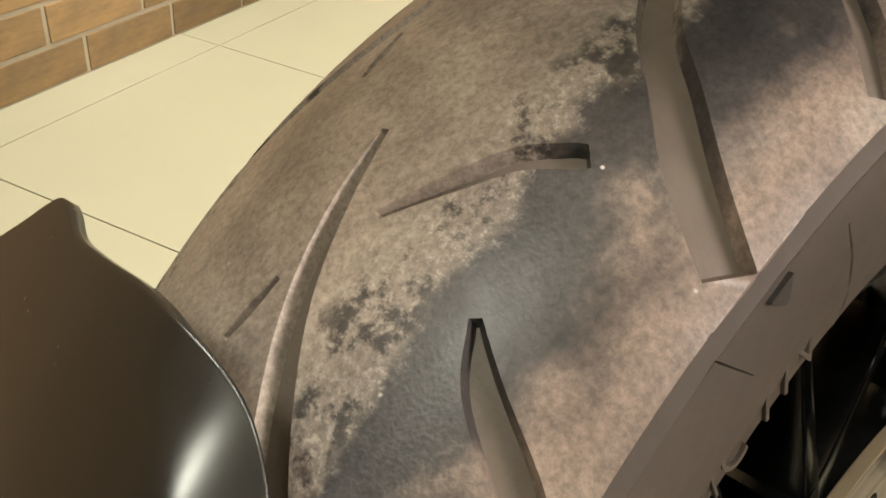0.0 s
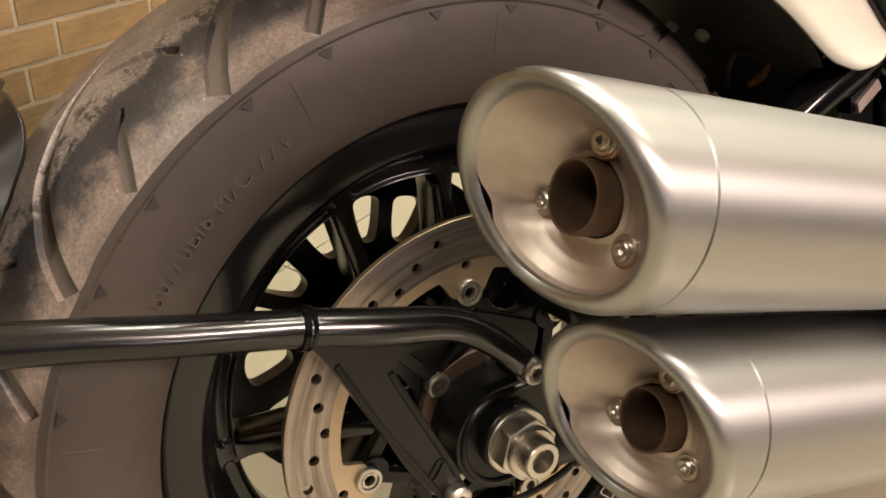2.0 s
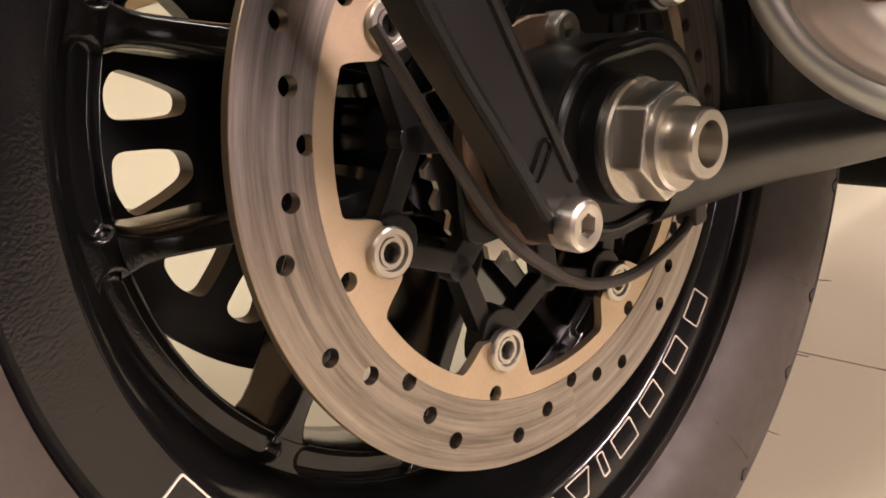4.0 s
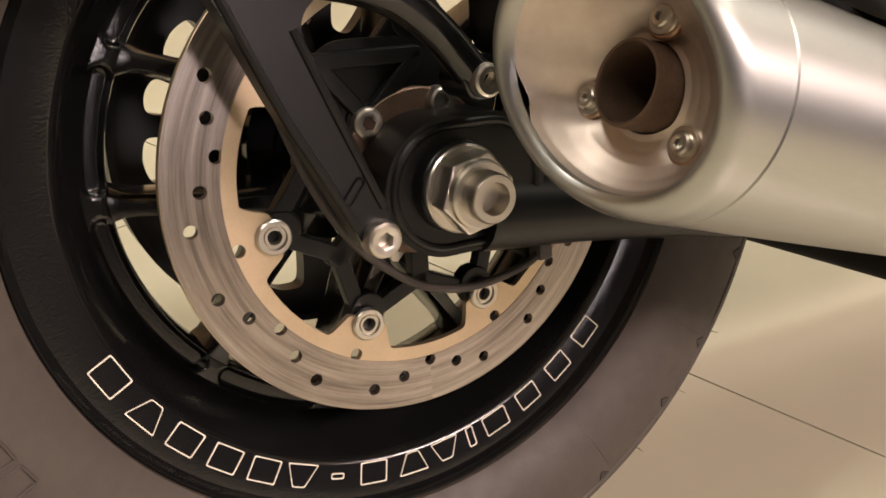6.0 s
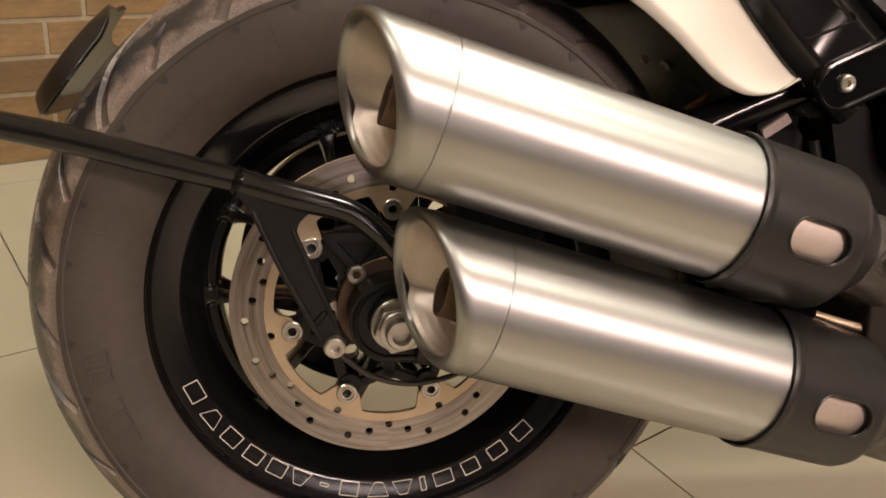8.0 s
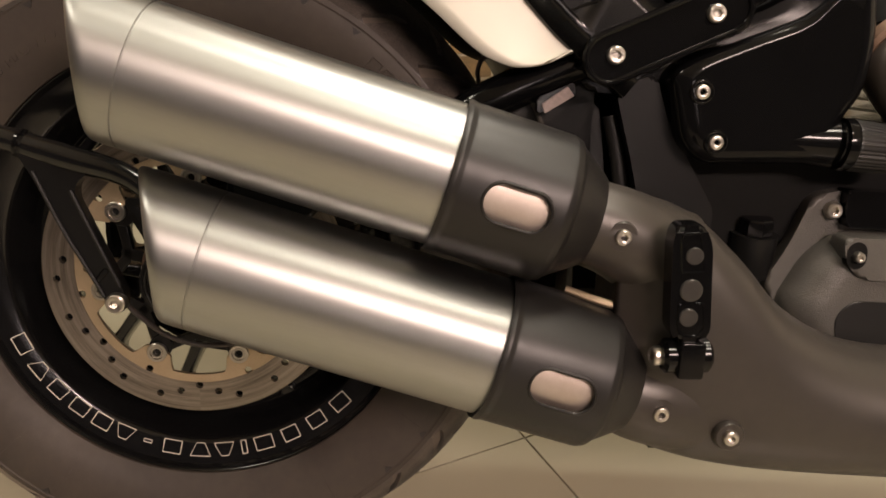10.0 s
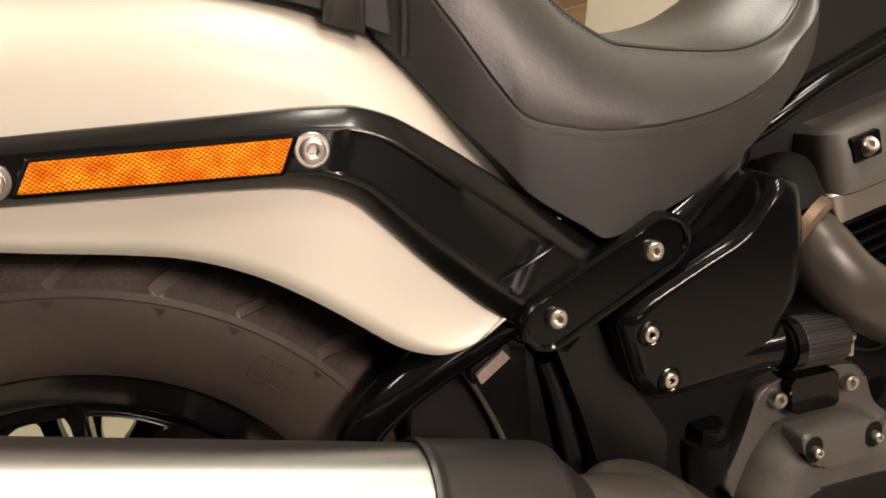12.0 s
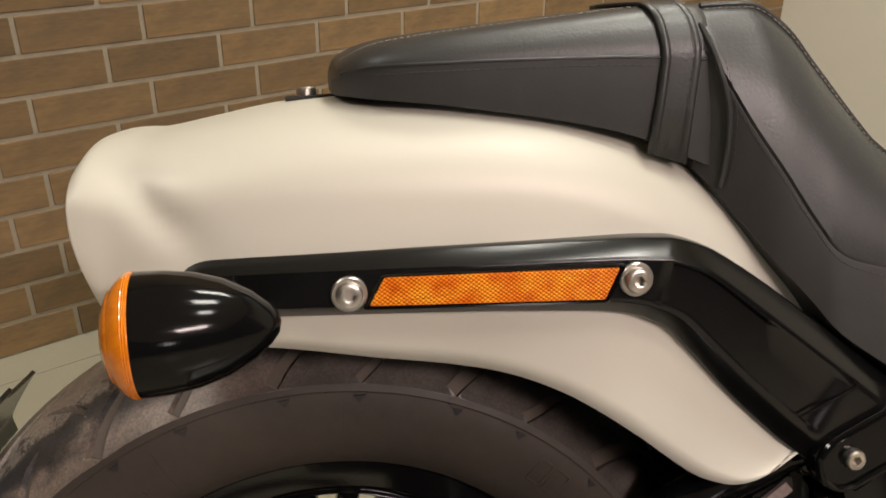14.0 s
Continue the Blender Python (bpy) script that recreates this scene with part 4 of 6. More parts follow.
tube(bm, [(p[0] + 0.003, -0.1378, p[1], 0.0007) for p in slot + [slot[0]]], 6, 1)
part("mould_mark", bm, GLOSS_BLACK, holder)
bolt(holder, (-0.0555, -0.139, -0.014), 0.0095, 0.006, spin=20)
bolt(holder, (0.0068, -0.1405, 0.057), 0.0088, 0.006)

# ---- motorcycle: exhaust ----
MUF_R, MUF_Y, MUF_SLOPE = 0.0565, -0.2300, 16.4
AXIS = Vector((math.cos(radians(MUF_SLOPE)), 0, -math.sin(radians(MUF_SLOPE))))
NORMAL = Vector((math.sin(radians(MUF_SLOPE)), 0, math.cos(radians(MUF_SLOPE))))


def muffler(x0, z0, rear, front, spin):
    """A slash-cut can: (x0, z0) on its axis, from rear to front along the axis."""
    org = Vector((x0, MUF_Y, z0))

    def at(s, a, r, cut=0.0):
        # a: round the axis from the outer side upwards; cut: how far the slash leans there
        side = Vector((0, -1, 0)) * math.cos(a) + NORMAL * math.sin(a)
        return org + AXIS * (s + cut * (-0.37 * math.sin(a) + 0.32 * math.cos(a)) * r) + side * r

    n = 96
    ang = [2 * math.pi * k / n for k in range(n)]
    bm = bmesh.new()
    prof = [(0.0055, MUF_R - 0.0105, 1), (0.0022, MUF_R - 0.0098, 1), (0.0004, MUF_R - 0.0078, 1), (0.0, MUF_R - 0.0055, 1), (0.0010, MUF_R - 0.0030, 1), (0.0035, MUF_R - 0.0010, 1), (0.0075, MUF_R - 0.0001, 0.98), (0.012, MUF_R, 0.9), (0.034, MUF_R, 0.45), (0.0478, MUF_R, 0), (0.0484, MUF_R - 0.0009, 0), (0.0492, MUF_R - 0.0009, 0), (0.0498, MUF_R, 0), (0.16, MUF_R, 0), (front, MUF_R, 0)]
    loft(bm, [[at(rear + s if i < len(prof) - 1 else s, a, r, c) for a in ang] for i, (s, r, c) in enumerate(prof)])
    can = part("muffler", bm, BRUSHED, bike, "brushed stainless steel slash-cut muffler", 40)
    # dished end plate with the outlet pipe
    bm = bmesh.new()
    dish = [(0.005, MUF_R - 0.0103, 1), (0.009, MUF_R - 0.0125, 0.98), (0.015, MUF_R - 0.0175, 0.9), (0.021, 0.033, 0.75), (0.025, 0.027, 0.55), (0.027, 0.0225, 0.4), (0.027, 0.0195, 0.35)]

    def dent(a, r, s):
        d = 0.0
        for k in range(3):
            da = (a - radians(spin + 120 * k) + math.pi) % (2 * math.pi) - math.pi
            across, along = r * math.sin(da), r * math.cos(da)
            if along > 0:
                d += (0.0115 if k == 0 else 0.006) * math.exp(-((across / 0.0080) ** 2)) * math.exp(-(((along - (0.034 if k == 0 else 0.030)) / (0.0135 if k == 0 else 0.009)) ** 2))
        return d

    fine = []
    for i in range(len(dish) - 1):
        for u in np.linspace(0, 1, 6, endpoint=False):
            fine.append(tuple(np.array(dish[i]) * (1 - u) + np.array(dish[i + 1]) * u))
    fine.append(dish[-1])
    loft(bm, [[at(rear + s + dent(a, r, s), a, r, c) for a in ang] for s, r, c in fine])
    part("end_plate", bm, STEEL_DISH, can, "dished end plate stained by heat", 60)
    bm = bmesh.new()
    tubeprof = [(0.034, 0.0185), (0.016, 0.0188), (0.0145, 0.0182), (0.0145, 0.0170), (0.016, 0.0165), (0.10, 0.0165), (0.101, 0.0)]
    revolve(bm, tubeprof, 48, axis_matrix(org + AXIS * rear, AXIS))
    part("outlet_pipe", bm, RUST, can, "heat-browned outlet pipe")
    for k in range(3):
        a = radians(spin + 120 * k)
        p = at(rear + 0.0265, a, 0.0290, 0.60)
        bm = bmesh.new()
        revolve(bm, [(-0.003, 0.0), (-0.003, 0.0092), (-0.0002, 0.0092), (0.0006, 0.0084), (0.0006, 0.0)], 28, axis_matrix(p, -AXIS + Vector((0, -0.1, 0))))
        part("bolt_seat", bm, STAINED, can, "heat-stained bolt seat")
        place("end_bolt", bolt_mesh(0.0052, 0.0045, 0.0075), can, axis_matrix(p, -AXIS + Vector((0, -0.1, 0)), 15))
    # dark heat shield with a window
    bm = bmesh.new()
    sh = [(front - 0.004, MUF_R + 0.0012), (front - 0.0045, MUF_R + 0.0034), (front - 0.001, MUF_R + 0.0042), (front + 0.004, MUF_R + 0.0030), (front + 0.03, MUF_R + 0.0030), (front + 0.083, MUF_R + 0.0028), (front + 0.088, MUF_R + 0.0012), (front + 0.092, MUF_R - 0.003), (front + 0.112, 0.040), (front + 0.116, 0.037), (front + 0.116, 0.030)]
    dense = []
    for (s0, r0), (s1, r1) in zip(sh, sh[1:]):
        k = max(1, int((s1 - s0) / 0.0012))
        for i in range(k):
            dense.append((s0 + (s1 - s0) * i / k, r0 + (r1 - r0) * i / k))
    dense.append(sh[-1])
    rings = [[at(s, a, r) for a in [2 * math.pi * k / 220 for k in range(220)]] for s, r in dense]
    vs = [[bm.verts.new(p) for p in ring] for ring in rings]
    cs, half, hr = front + 0.048, 0.0115, 0.0145

    def pill(s, a):
        v = (((a + math.pi) % (2 * math.pi)) - math.pi) * MUF_R
        return math.hypot(max(abs(s - cs) - half, 0), v) - hr

    for i in range(len(vs) - 1):
        for k in range(220):
            j = (k + 1) % 220
            if pill((dense[i][0] + dense[i + 1][0]) / 2, 2 * math.pi * (k + 0.5) / 220) < 0:
                continue
            bm.faces.new((vs[i][k], vs[i][j], vs[i + 1][j], vs[i + 1][k]))
    for i in range(len(vs)):
        for k in range(220):
            s, r = dense[i]
            a = 2 * math.pi * k / 220
            d = pill(s, a)
            if -0.0018 < d < 0.0018 and abs(s - cs) < 0.04 and math.cos(a) > 0.5:
                # ease the stair steps of the opening onto its outline
                v = (((a + math.pi) % (2 * math.pi)) - math.pi) * MUF_R
                px_ = max(abs(s - cs) - half, 0) * (1 if s > cs else -1)
                ln = math.hypot(px_, v) or 1
                s2 = s - px_ / ln * d if px_ else s
                a2 = (v - v / ln * d) / MUF_R
                vs[i][k].co = at(s2, a2, r)
    loose = [v for v in bm.verts if not v.link_faces]
    bmesh.ops.delete(bm, geom=loose, context="VERTS")
    shield = part("heat_shield", bm, SHIELD, can, "satin black heat shield with an oval window", 45)
    solid = shield.modifiers.new("thickness", "SOLIDIFY")
    solid.thickness, solid.offset = 0.0018, -1
    bm = bmesh.new()
    rings = []
    for s in np.linspace(cs - 0.032, cs + 0.032, 9):
        rings.append([at(s, a, MUF_R - 0.001 - 0.002) for a in np.linspace(-0.42, 0.42, 13)])
    loft(bm, rings, False)
    part("window_plate", bm, STEEL_DISH, can, "bare steel seen through the oval window", 60)
    bm = bmesh.new()
    outline = []
    for k in range(64):
        q = 2 * math.pi * k / 64
        ux, uz = math.cos(q), math.sin(q)
        outline.append((cs + (half if ux > 0 else -half) + hr * ux, hr * uz / MUF_R))
    loop = [at(s, a, MUF_R + 0.0027) for s, a in outline]
    tube(bm, [(*p, 0.0013) for p in loop + [loop[0]]], 8, 1)
    part("window_edge", bm, SHIELD, can)
    # the can keeps its own axes, z along its length
    own = Matrix.Translation(org) @ AXIS.to_track_quat("Z", "Y").to_matrix().to_4x4()
    can.data.transform(own.inverted())
    can.matrix_basis = own
    for piece in can.children:
        piece.matrix_parent_inverse = own.inverted()
    return can


UPPER0, LOWER0 = (0.1, 0.1645), (0.1, 0.0372)
muffler(*UPPER0, -0.146, 0.1435, 196)
muffler(*LOWER0, -0.100, 0.187, 196)


# collector: the dark pipe cover that both mufflers join
bm = bmesh.new()
rings = []
for x, top, low, yc, wy in spline([(0.372, 0.100, -0.094, -0.205, 0.034), (0.40, 0.106, -0.101, -0.205, 0.050), (0.435, 0.096, -0.112, -0.206, 0.053), (0.475, 0.063, -0.120, -0.208, 0.054), (0.522, 0.016, -0.126, -0.21, 0.055), (0.589, -0.014, -0.130, -0.212, 0.057), (0.70, -0.0195, -0.1335, -0.213, 0.057), (0.85, -0.022, -0.136, -0.213, 0.057), (1.1, -0.025, -0.139, -0.21, 0.057)], 6):
    c, h = (top + low) / 2, (top - low) / 2
    ring = []
    for k in range(48):
        a = 2 * math.pi * k / 48
        e = 2.0 + 1.2 * min(1.0, max(0.0, (h - 0.057) / 0.045))
        ca, sa = math.cos(a), math.sin(a)
        ring.append(Vector((x, yc - wy * math.copysign(abs(ca) ** (2 / e), ca), c + h * math.copysign(abs(sa) ** (2 / e), sa))))
    rings.append(ring)
loft(bm, rings, True, True, True)
collector = part("exhaust_collector", bm, PIPE, bike, "matte brown-grey exhaust collector cover", 60)
bm = bmesh.new()
tube(bm, [(0.335, MUF_Y + 0.008, 0.0925, 0.034), (0.375, MUF_Y + 0.008, 0.080, 0.037), (0.42, -0.212, 0.056, 0.044)], 32)
part("upper_branch", bm, PIPE, collector)
bm = bmesh.new()
tube(bm, [(0.375, MUF_Y + 0.004, -0.048, 0.036), (0.41, MUF_Y + 0.006, -0.058, 0.041), (0.46, -0.21, -0.07, 0.046)], 32)
part("lower_branch", bm, PIPE, collector)
for p in ((0.3696, -0.258, 0.0844), (0.4103, -0.2635, -0.0573), (0.4685, -0.2645, -0.0767)):
    bm = bmesh.new()
    revolve(bm, [(-0.016, 0.0135), (-0.004, 0.0128), (-0.001, 0.0118), (0.0, 0.0110), (0.0, 0.0)], 32, axis_matrix(p, OUT))
    part("bolt_seat", bm, PIPE, collector)
    bolt(collector, p, 0.0064, 0.004)
bm = bmesh.new()
tube(bm, [(0.335, -0.225, 0.033, 0.003), (0.36, -0.232, 0.026, 0.0035), (0.385, -0.235, 0.02, 0.0035)], 10)
part("gasket_strip", bm, DISC_GOLD, collector, "copper coloured clamp end")
# second header
bm = bmesh.new()
tube(bm, [(0.622, -0.128, 0.228, 0.030), (0.628, -0.142, 0.214, 0.030), (0.645, -0.154, 0.189, 0.030), (0.68, -0.158, 0.163, 0.030), (0.72, -0.16, 0.143, 0.030), (0.80, -0.16, 0.125, 0.030), (0.95, -0.16, 0.11, 0.030)], 32)
header = part("exhaust_header", bm, PIPE, bike, "matte brown-grey bent exhaust header", 60)
bm = bmesh.new()
revolve(bm, [(-0.006, 0.030), (-0.006, 0.036), (0.002, 0.037), (0.006, 0.033), (0.006, 0.030)], 40, axis_matrix((0.622, -0.130, 0.228), (0.45, -0.7, -0.5)))
part("clamp_ring", bm, RUST, header, "heat-browned clamp ring")
bm = bmesh.new()
tube(bm, [(0.645, -0.075, 0.262, 0.031), (0.630, -0.100, 0.250, 0.032), (0.622, -0.127, 0.230, 0.031)], 28)
part("elbow", bm, INNER_BLACK, header, "dull black port elbow")

# passenger foot peg, folded up
bm = bmesh.new()
prism(bm, round_poly([(0.4015, 0.1005), (0.4215, 0.1015), (0.4285, 0.085), (0.4335, 0.020), (0.4275, 0.011), (0.409, 0.0115), (0.4025, 0.020), (0.3985, 0.088)], 0.006), -0.287, -0.268, 0.005)
peg = part("foot_peg", bm, GLOSS_BLACK, bike, "folded gloss black foot peg with rubber pads")
for z, r in ((0.078, 0.0065), (0.052, 0.0085), (0.031, 0.007)):
    bm = bmesh.new()
    revolve(bm, [(-0.002, 0.0), (-0.002, r), (0.0016, r), (0.0022, r * 0.9), (0.0022, 0)], 28, axis_matrix((0.4155, -0.2865, z), OUT))
    part("pad", bm, PAD, peg)
for outline_ in ([(0.4045, 0.094), (0.4190, 0.095), (0.4245, 0.066), (0.4075, 0.065)], [(0.4075, 0.042), (0.4265, 0.042), (0.4285, 0.022), (0.4235, 0.0165), (0.413, 0.0165), (0.4085, 0.022)]):
    bm = bmesh.new()
    loop = round_poly(outline_, 0.003)
    tube(bm, [(p[0], -0.287, p[1], 0.0011) for p in loop + [loop[0]]], 6, 1)
    part("pad_rim", bm, GLOSS_BLACK, peg)
bm = bmesh.new()
box(bm, (0.4115, -0.2905, -0.0180), (0.4315, -0.262, 0.0118), 0.003)
revolve(bm, [(0, 0.0), (0, 0.010), (0.003, 0.0135), (0.035, 0.0135), (0.038, 0.010), (0.038, 0)], 36, axis_matrix((0.4020, -0.274, -0.004), (1, 0, 0.03)))
part("hinge", bm, GLOSS_BLACK, peg)
bolt(peg, (0.401, -0.272, -0.005), 0.0075, 0.006, way=(-1, -0.2, 0))
bm = bmesh.new()
tube(bm, [(0.42, -0.255, -0.005, 0.012), (0.43, -0.20, -0.01, 0.012), (0.44, -0.15, -0.02, 0.014)], 16)
part("peg_bracket", bm, SATIN_BLACK, peg)

# ---- motorcycle: fender, strut, signal ----
STATIONS = [  # lower edge x, z; crown x, z; half width; tail flare; outward sweep of the lower edge
    (-0.1145, 0.372, -0.1225, 0.459, 0.116, 0.008, 0), (-0.108, 0.36, -0.117, 0.4662, 0.119, 0.005, 0), (-0.098, 0.352, -0.104, 0.4675, 0.122, 0.002, 0), (-0.075, 0.345, -0.085, 0.467, 0.127, 0, 0),
    (-0.05, 0.34, -0.05, 0.4725, 0.129, 0, 0), (0, 0.332, 0, 0.48, 0.131, 0, 0), (0.05, 0.321, 0.06, 0.483, 0.132, 0, 0), (0.1, 0.3105, 0.135, 0.481, 0.132, 0, 0),
    (0.1391, 0.3005, 0.205, 0.47, 0.132, 0, 0.005), (0.1778, 0.2825, 0.27, 0.445, 0.132, 0, 0.011), (0.2164, 0.2553, 0.325, 0.403, 0.132, 0, 0.017), (0.257, 0.221, 0.372, 0.345, 0.132, 0, 0.02),
    (0.277, 0.21, 0.39, 0.3, 0.132, 0, 0.022), (0.2954, 0.2055, 0.398, 0.265, 0.132, 0, 0.023), (0.3187, 0.2085, 0.4, 0.245, 0.132, 0, 0.022), (0.3403, 0.2196, 0.402, 0.235, 0.132, 0, 0.02),
]
bm = bmesh.new()
rings = []
for xl, zl, xc, zc, w, flare, sweep in spline(STATIONS, 7):
    ring = []
    for k in range(-24, 25):
        u = k / 24
        side = math.copysign(1, u) if u else 0
        q = 1 - abs(u)  # 0 at the edge, 1 at the crown
        up = 0.62 * min(1.0, q / 0.42) + 0.0 if q < 0.42 else 0.62 + 0.38 * math.sin((q - 0.42) / 0.58 * math.pi / 2)
        out = 1.0 + 0.02 * math.sin(min(1, q / 0.42) * math.pi) if q < 0.42 else max(0.0, math.cos((q - 0.42) / 0.58 * math.pi / 2)) ** 0.6
        x, z = xl + (xc - xl) * up - flare * math.sin(up * math.pi), zl + (zc - zl) * up
        # the hollow that runs down and forward in front of the flared tail
        run = max(0.0, min(1.0, (0.462 - z) / 0.062))
        hollow = 0.0065 * math.exp(-(((x + 0.108 - 0.055 * run) / 0.016) ** 2)) * math.exp(-(((z - 0.435) / 0.032) ** 2))
        ring.append(Vector((x, side * (w * out + flare * 0.6 - hollow + sweep * max(0.0, 1 - up / 0.6)), z)))
    rings.append(ring)
loft(bm, rings, False)
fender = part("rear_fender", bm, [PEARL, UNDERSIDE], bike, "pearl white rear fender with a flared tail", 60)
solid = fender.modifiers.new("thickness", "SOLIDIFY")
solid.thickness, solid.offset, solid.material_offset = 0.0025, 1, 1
bm = bmesh.new()
box(bm, (0.006, -0.014, 0.4835), (0.06, 0.014, 0.4865), 0.001)
tab = part("seat_tab", bm, MATTE_BLACK, bike, "black seat tab with a bolt")
bolt(tab, (0.022, 0, 0.4868), 0.0075, 0.006, way=(0, 0, 1))

# fender strut: upper and lower edge along its run; depth of the sunk panel
RUN = [  # upper x, z; lower x, z; panel depth
    (-0.066, 0.386, -0.062, 0.362, 0), (-0.055, 0.3935, -0.050, 0.3575, 0), (-0.033, 0.3955, -0.03, 0.3562, 0), (0.033, 0.3935, 0.03, 0.3525, 0), (0.12, 0.3905, 0.115, 0.347, 0), (0.193, 0.3885, 0.185, 0.3412, 0),
    (0.222, 0.3875, 0.208, 0.3385, 0), (0.240, 0.386, 0.223, 0.335, 0.0), (0.252, 0.3845, 0.232, 0.331, 0.0022), (0.268, 0.379, 0.246, 0.3225, 0.0026), (0.284, 0.3705, 0.258, 0.309, 0.0026), (0.317, 0.3465, 0.29, 0.270, 0.0026), (0.36, 0.312, 0.322, 0.2365, 0.0026),
    (0.374, 0.3005, 0.333, 0.2265, 0.0026), (0.3825, 0.2935, 0.342, 0.2185, 0.0), (0.395, 0.283, 0.354, 0.2085, 0), (0.43, 0.254, 0.388, 0.182, 0)]
bm = bmesh.new()
rings = []
BANDS = [(0.0, -0.128, 0), (0.0, -0.1455, 0), (0.025, -0.150, 0), (0.20, -0.1592, 0), (0.225, -0.1605, 0), (0.262, -0.1605, 0), (0.29, -0.1605, 1), (0.5, -0.1605, 1), (0.72, -0.1605, 1), (0.745, -0.1605, 0), (0.79, -0.1605, 0), (0.82, -0.159, 0), (0.975, -0.1515, 0), (1.0, -0.147, 0), (1.0, -0.128, 0)]
for xu, zu, xl, zl, dep in spline(RUN, 4):
    rear = np.interp(xu, [-0.066, 0.0, 0.25], [0.016, 0.013, 0.0])
    rings.append([Vector((xu + (xl - xu) * v, y + rear * (1 if abs(y) > 0.14 else 0.4) + dep * s, zu + (zl - zu) * v)) for v, y, s in BANDS])
loft(bm, rings, True, True, True)
strut = part("fender_strut", bm, TUBE_BLACK, bike, "satin black fender strut with a sunk panel", 50)
for p in ((0.2193, -0.1592, 0.3629), (0.0375, -0.1503, 0.3694)):
    bm = bmesh.new()
    revolve(bm, [(-0.002, 0.0112), (0.0018, 0.0112), (0.0026, 0.0104), (0.0026, 0.0)], 40, axis_matrix(p, OUT))
    part("washer", bm, BOLT_STEEL, strut)
    bolt(strut, (p[0], p[1] - 0.0026, p[2]), 0.0082, 0.0045)
# amber reflector with a fine ribbed face
bm = bmesh.new()
refl = [(0.0489, 0.360), (0.1985, 0.3515), (0.2085, 0.3718), (0.0597, 0.3777)]


def skew(bm):
    for v in bm.verts:
        v.co.y -= 0.066 * (v.co.x - 0.05)


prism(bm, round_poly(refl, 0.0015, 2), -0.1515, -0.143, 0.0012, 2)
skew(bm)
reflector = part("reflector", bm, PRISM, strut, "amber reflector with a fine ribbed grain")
bm = bmesh.new()
rim_o = round_poly([(0.046, 0.3585), (0.2000, 0.3498), (0.2120, 0.3732), (0.0578, 0.3795)], 0.002, 2)
tube(bm, [(p[0], -0.1495, p[1], 0.0013) for p in rim_o + [rim_o[0]]], 6, 1)
skew(bm)
part("reflector_rim", bm, GLOSS_BLACK, reflector)

# pressed edge at the lower end of the sunk panel
bm = bmesh.new()
tube(bm, [(0.3365, -0.1606, 0.2532, 0.0009), (0.357, -0.1608, 0.2612, 0.0012), (0.3735, -0.1608, 0.2682, 0.0012), (0.3785, -0.1608, 0.2712, 0.0013), (0.3768, -0.1608, 0.2745, 0.0012), (0.3735, -0.1606, 0.2775, 0.0008)], 8, 5)
part("panel_edge", bm, GLOSS_BLACK, strut)

# bullet turn signal
SIG = axis_matrix((-0.002, -0.195, 0.370), (-1, -0.045, 0.02))
bm = bmesh.new()
revolve(bm, [(0.0, 0.0), (0.0015, 0.006), (0.006, 0.0115), (0.015, 0.0190), (0.030, 0.0270), (0.045, 0.0315), (0.060, 0.0338), (0.0735, 0.0343), (0.0765, 0.0340), (0.0765, 0.03)], 64, SIG)
signal = part("turn_signal", bm, GLOSS_BLACK, bike, "gloss black bullet turn signal with an amber lens")
bm = bmesh.new()
prof = [(0.0755, 0.030), (0.0757, 0.0346)]
for k in range(9):
    prof += [(0.0767 + k * 0.0013, 0.0349 - 0.00012 * k * k), (0.0774 + k * 0.0013, 0.0343 - 0.00012 * k * k)]
prof += [(0.0890, 0.026), (0.0925, 0.018), (0.0945, 0.008), (0.0948, 0.0)]
revolve(bm, prof, 64, SIG)
part("lens", bm, AMBER, signal, "ribbed amber lens", 60)
bm = bmesh.new()
tube(bm, [(-0.035, -0.138, 0.375, 0.010), (-0.040, -0.160, 0.378, 0.010), (-0.043, -0.185, 0.375, 0.013)], 16)
part("stem", bm, GLOSS_BLACK, signal)

# ---- motorcycle: seat ----
SEAT = [  # x; bottom z, y; crease z, y; edge z, y; middle z
    (0.280, 0.424, 0.112, 0.502, 0.121, 0.5305, 0.098, 0.538), (0.29, 0.412, 0.117, 0.490, 0.127, 0.5305, 0.099, 0.538), (0.312, 0.382, 0.128, 0.450, 0.135, 0.5305, 0.101, 0.538), (0.33, 0.357, 0.138, 0.421, 0.141, 0.5280, 0.102, 0.536), (0.352, 0.330, 0.146, 0.3845, 0.147, 0.511, 0.103, 0.521),
    (0.37, 0.307, 0.153, 0.362, 0.152, 0.4885, 0.104, 0.500), (0.405, 0.2805, 0.158, 0.350, 0.156, 0.445, 0.106, 0.468), (0.4235, 0.2685, 0.159, 0.346, 0.157, 0.426, 0.106, 0.450), (0.456, 0.2745, 0.156, 0.3435, 0.157, 0.404, 0.105, 0.426), (0.48, 0.280, 0.151, 0.343, 0.155, 0.397, 0.104, 0.409), (0.53, 0.292, 0.138, 0.347, 0.148, 0.3885, 0.102, 0.404),
    (0.58, 0.314, 0.124, 0.361, 0.137, 0.3845, 0.100, 0.412), (0.62, 0.345, 0.116, 0.387, 0.123, 0.3925, 0.094, 0.432), (0.648, 0.370, 0.106, 0.402, 0.109, 0.410, 0.084, 0.448), (0.668, 0.395, 0.088, 0.418, 0.090, 0.430, 0.070, 0.454), (0.677, 0.412, 0.058, 0.428, 0.060, 0.438, 0.045, 0.456)]


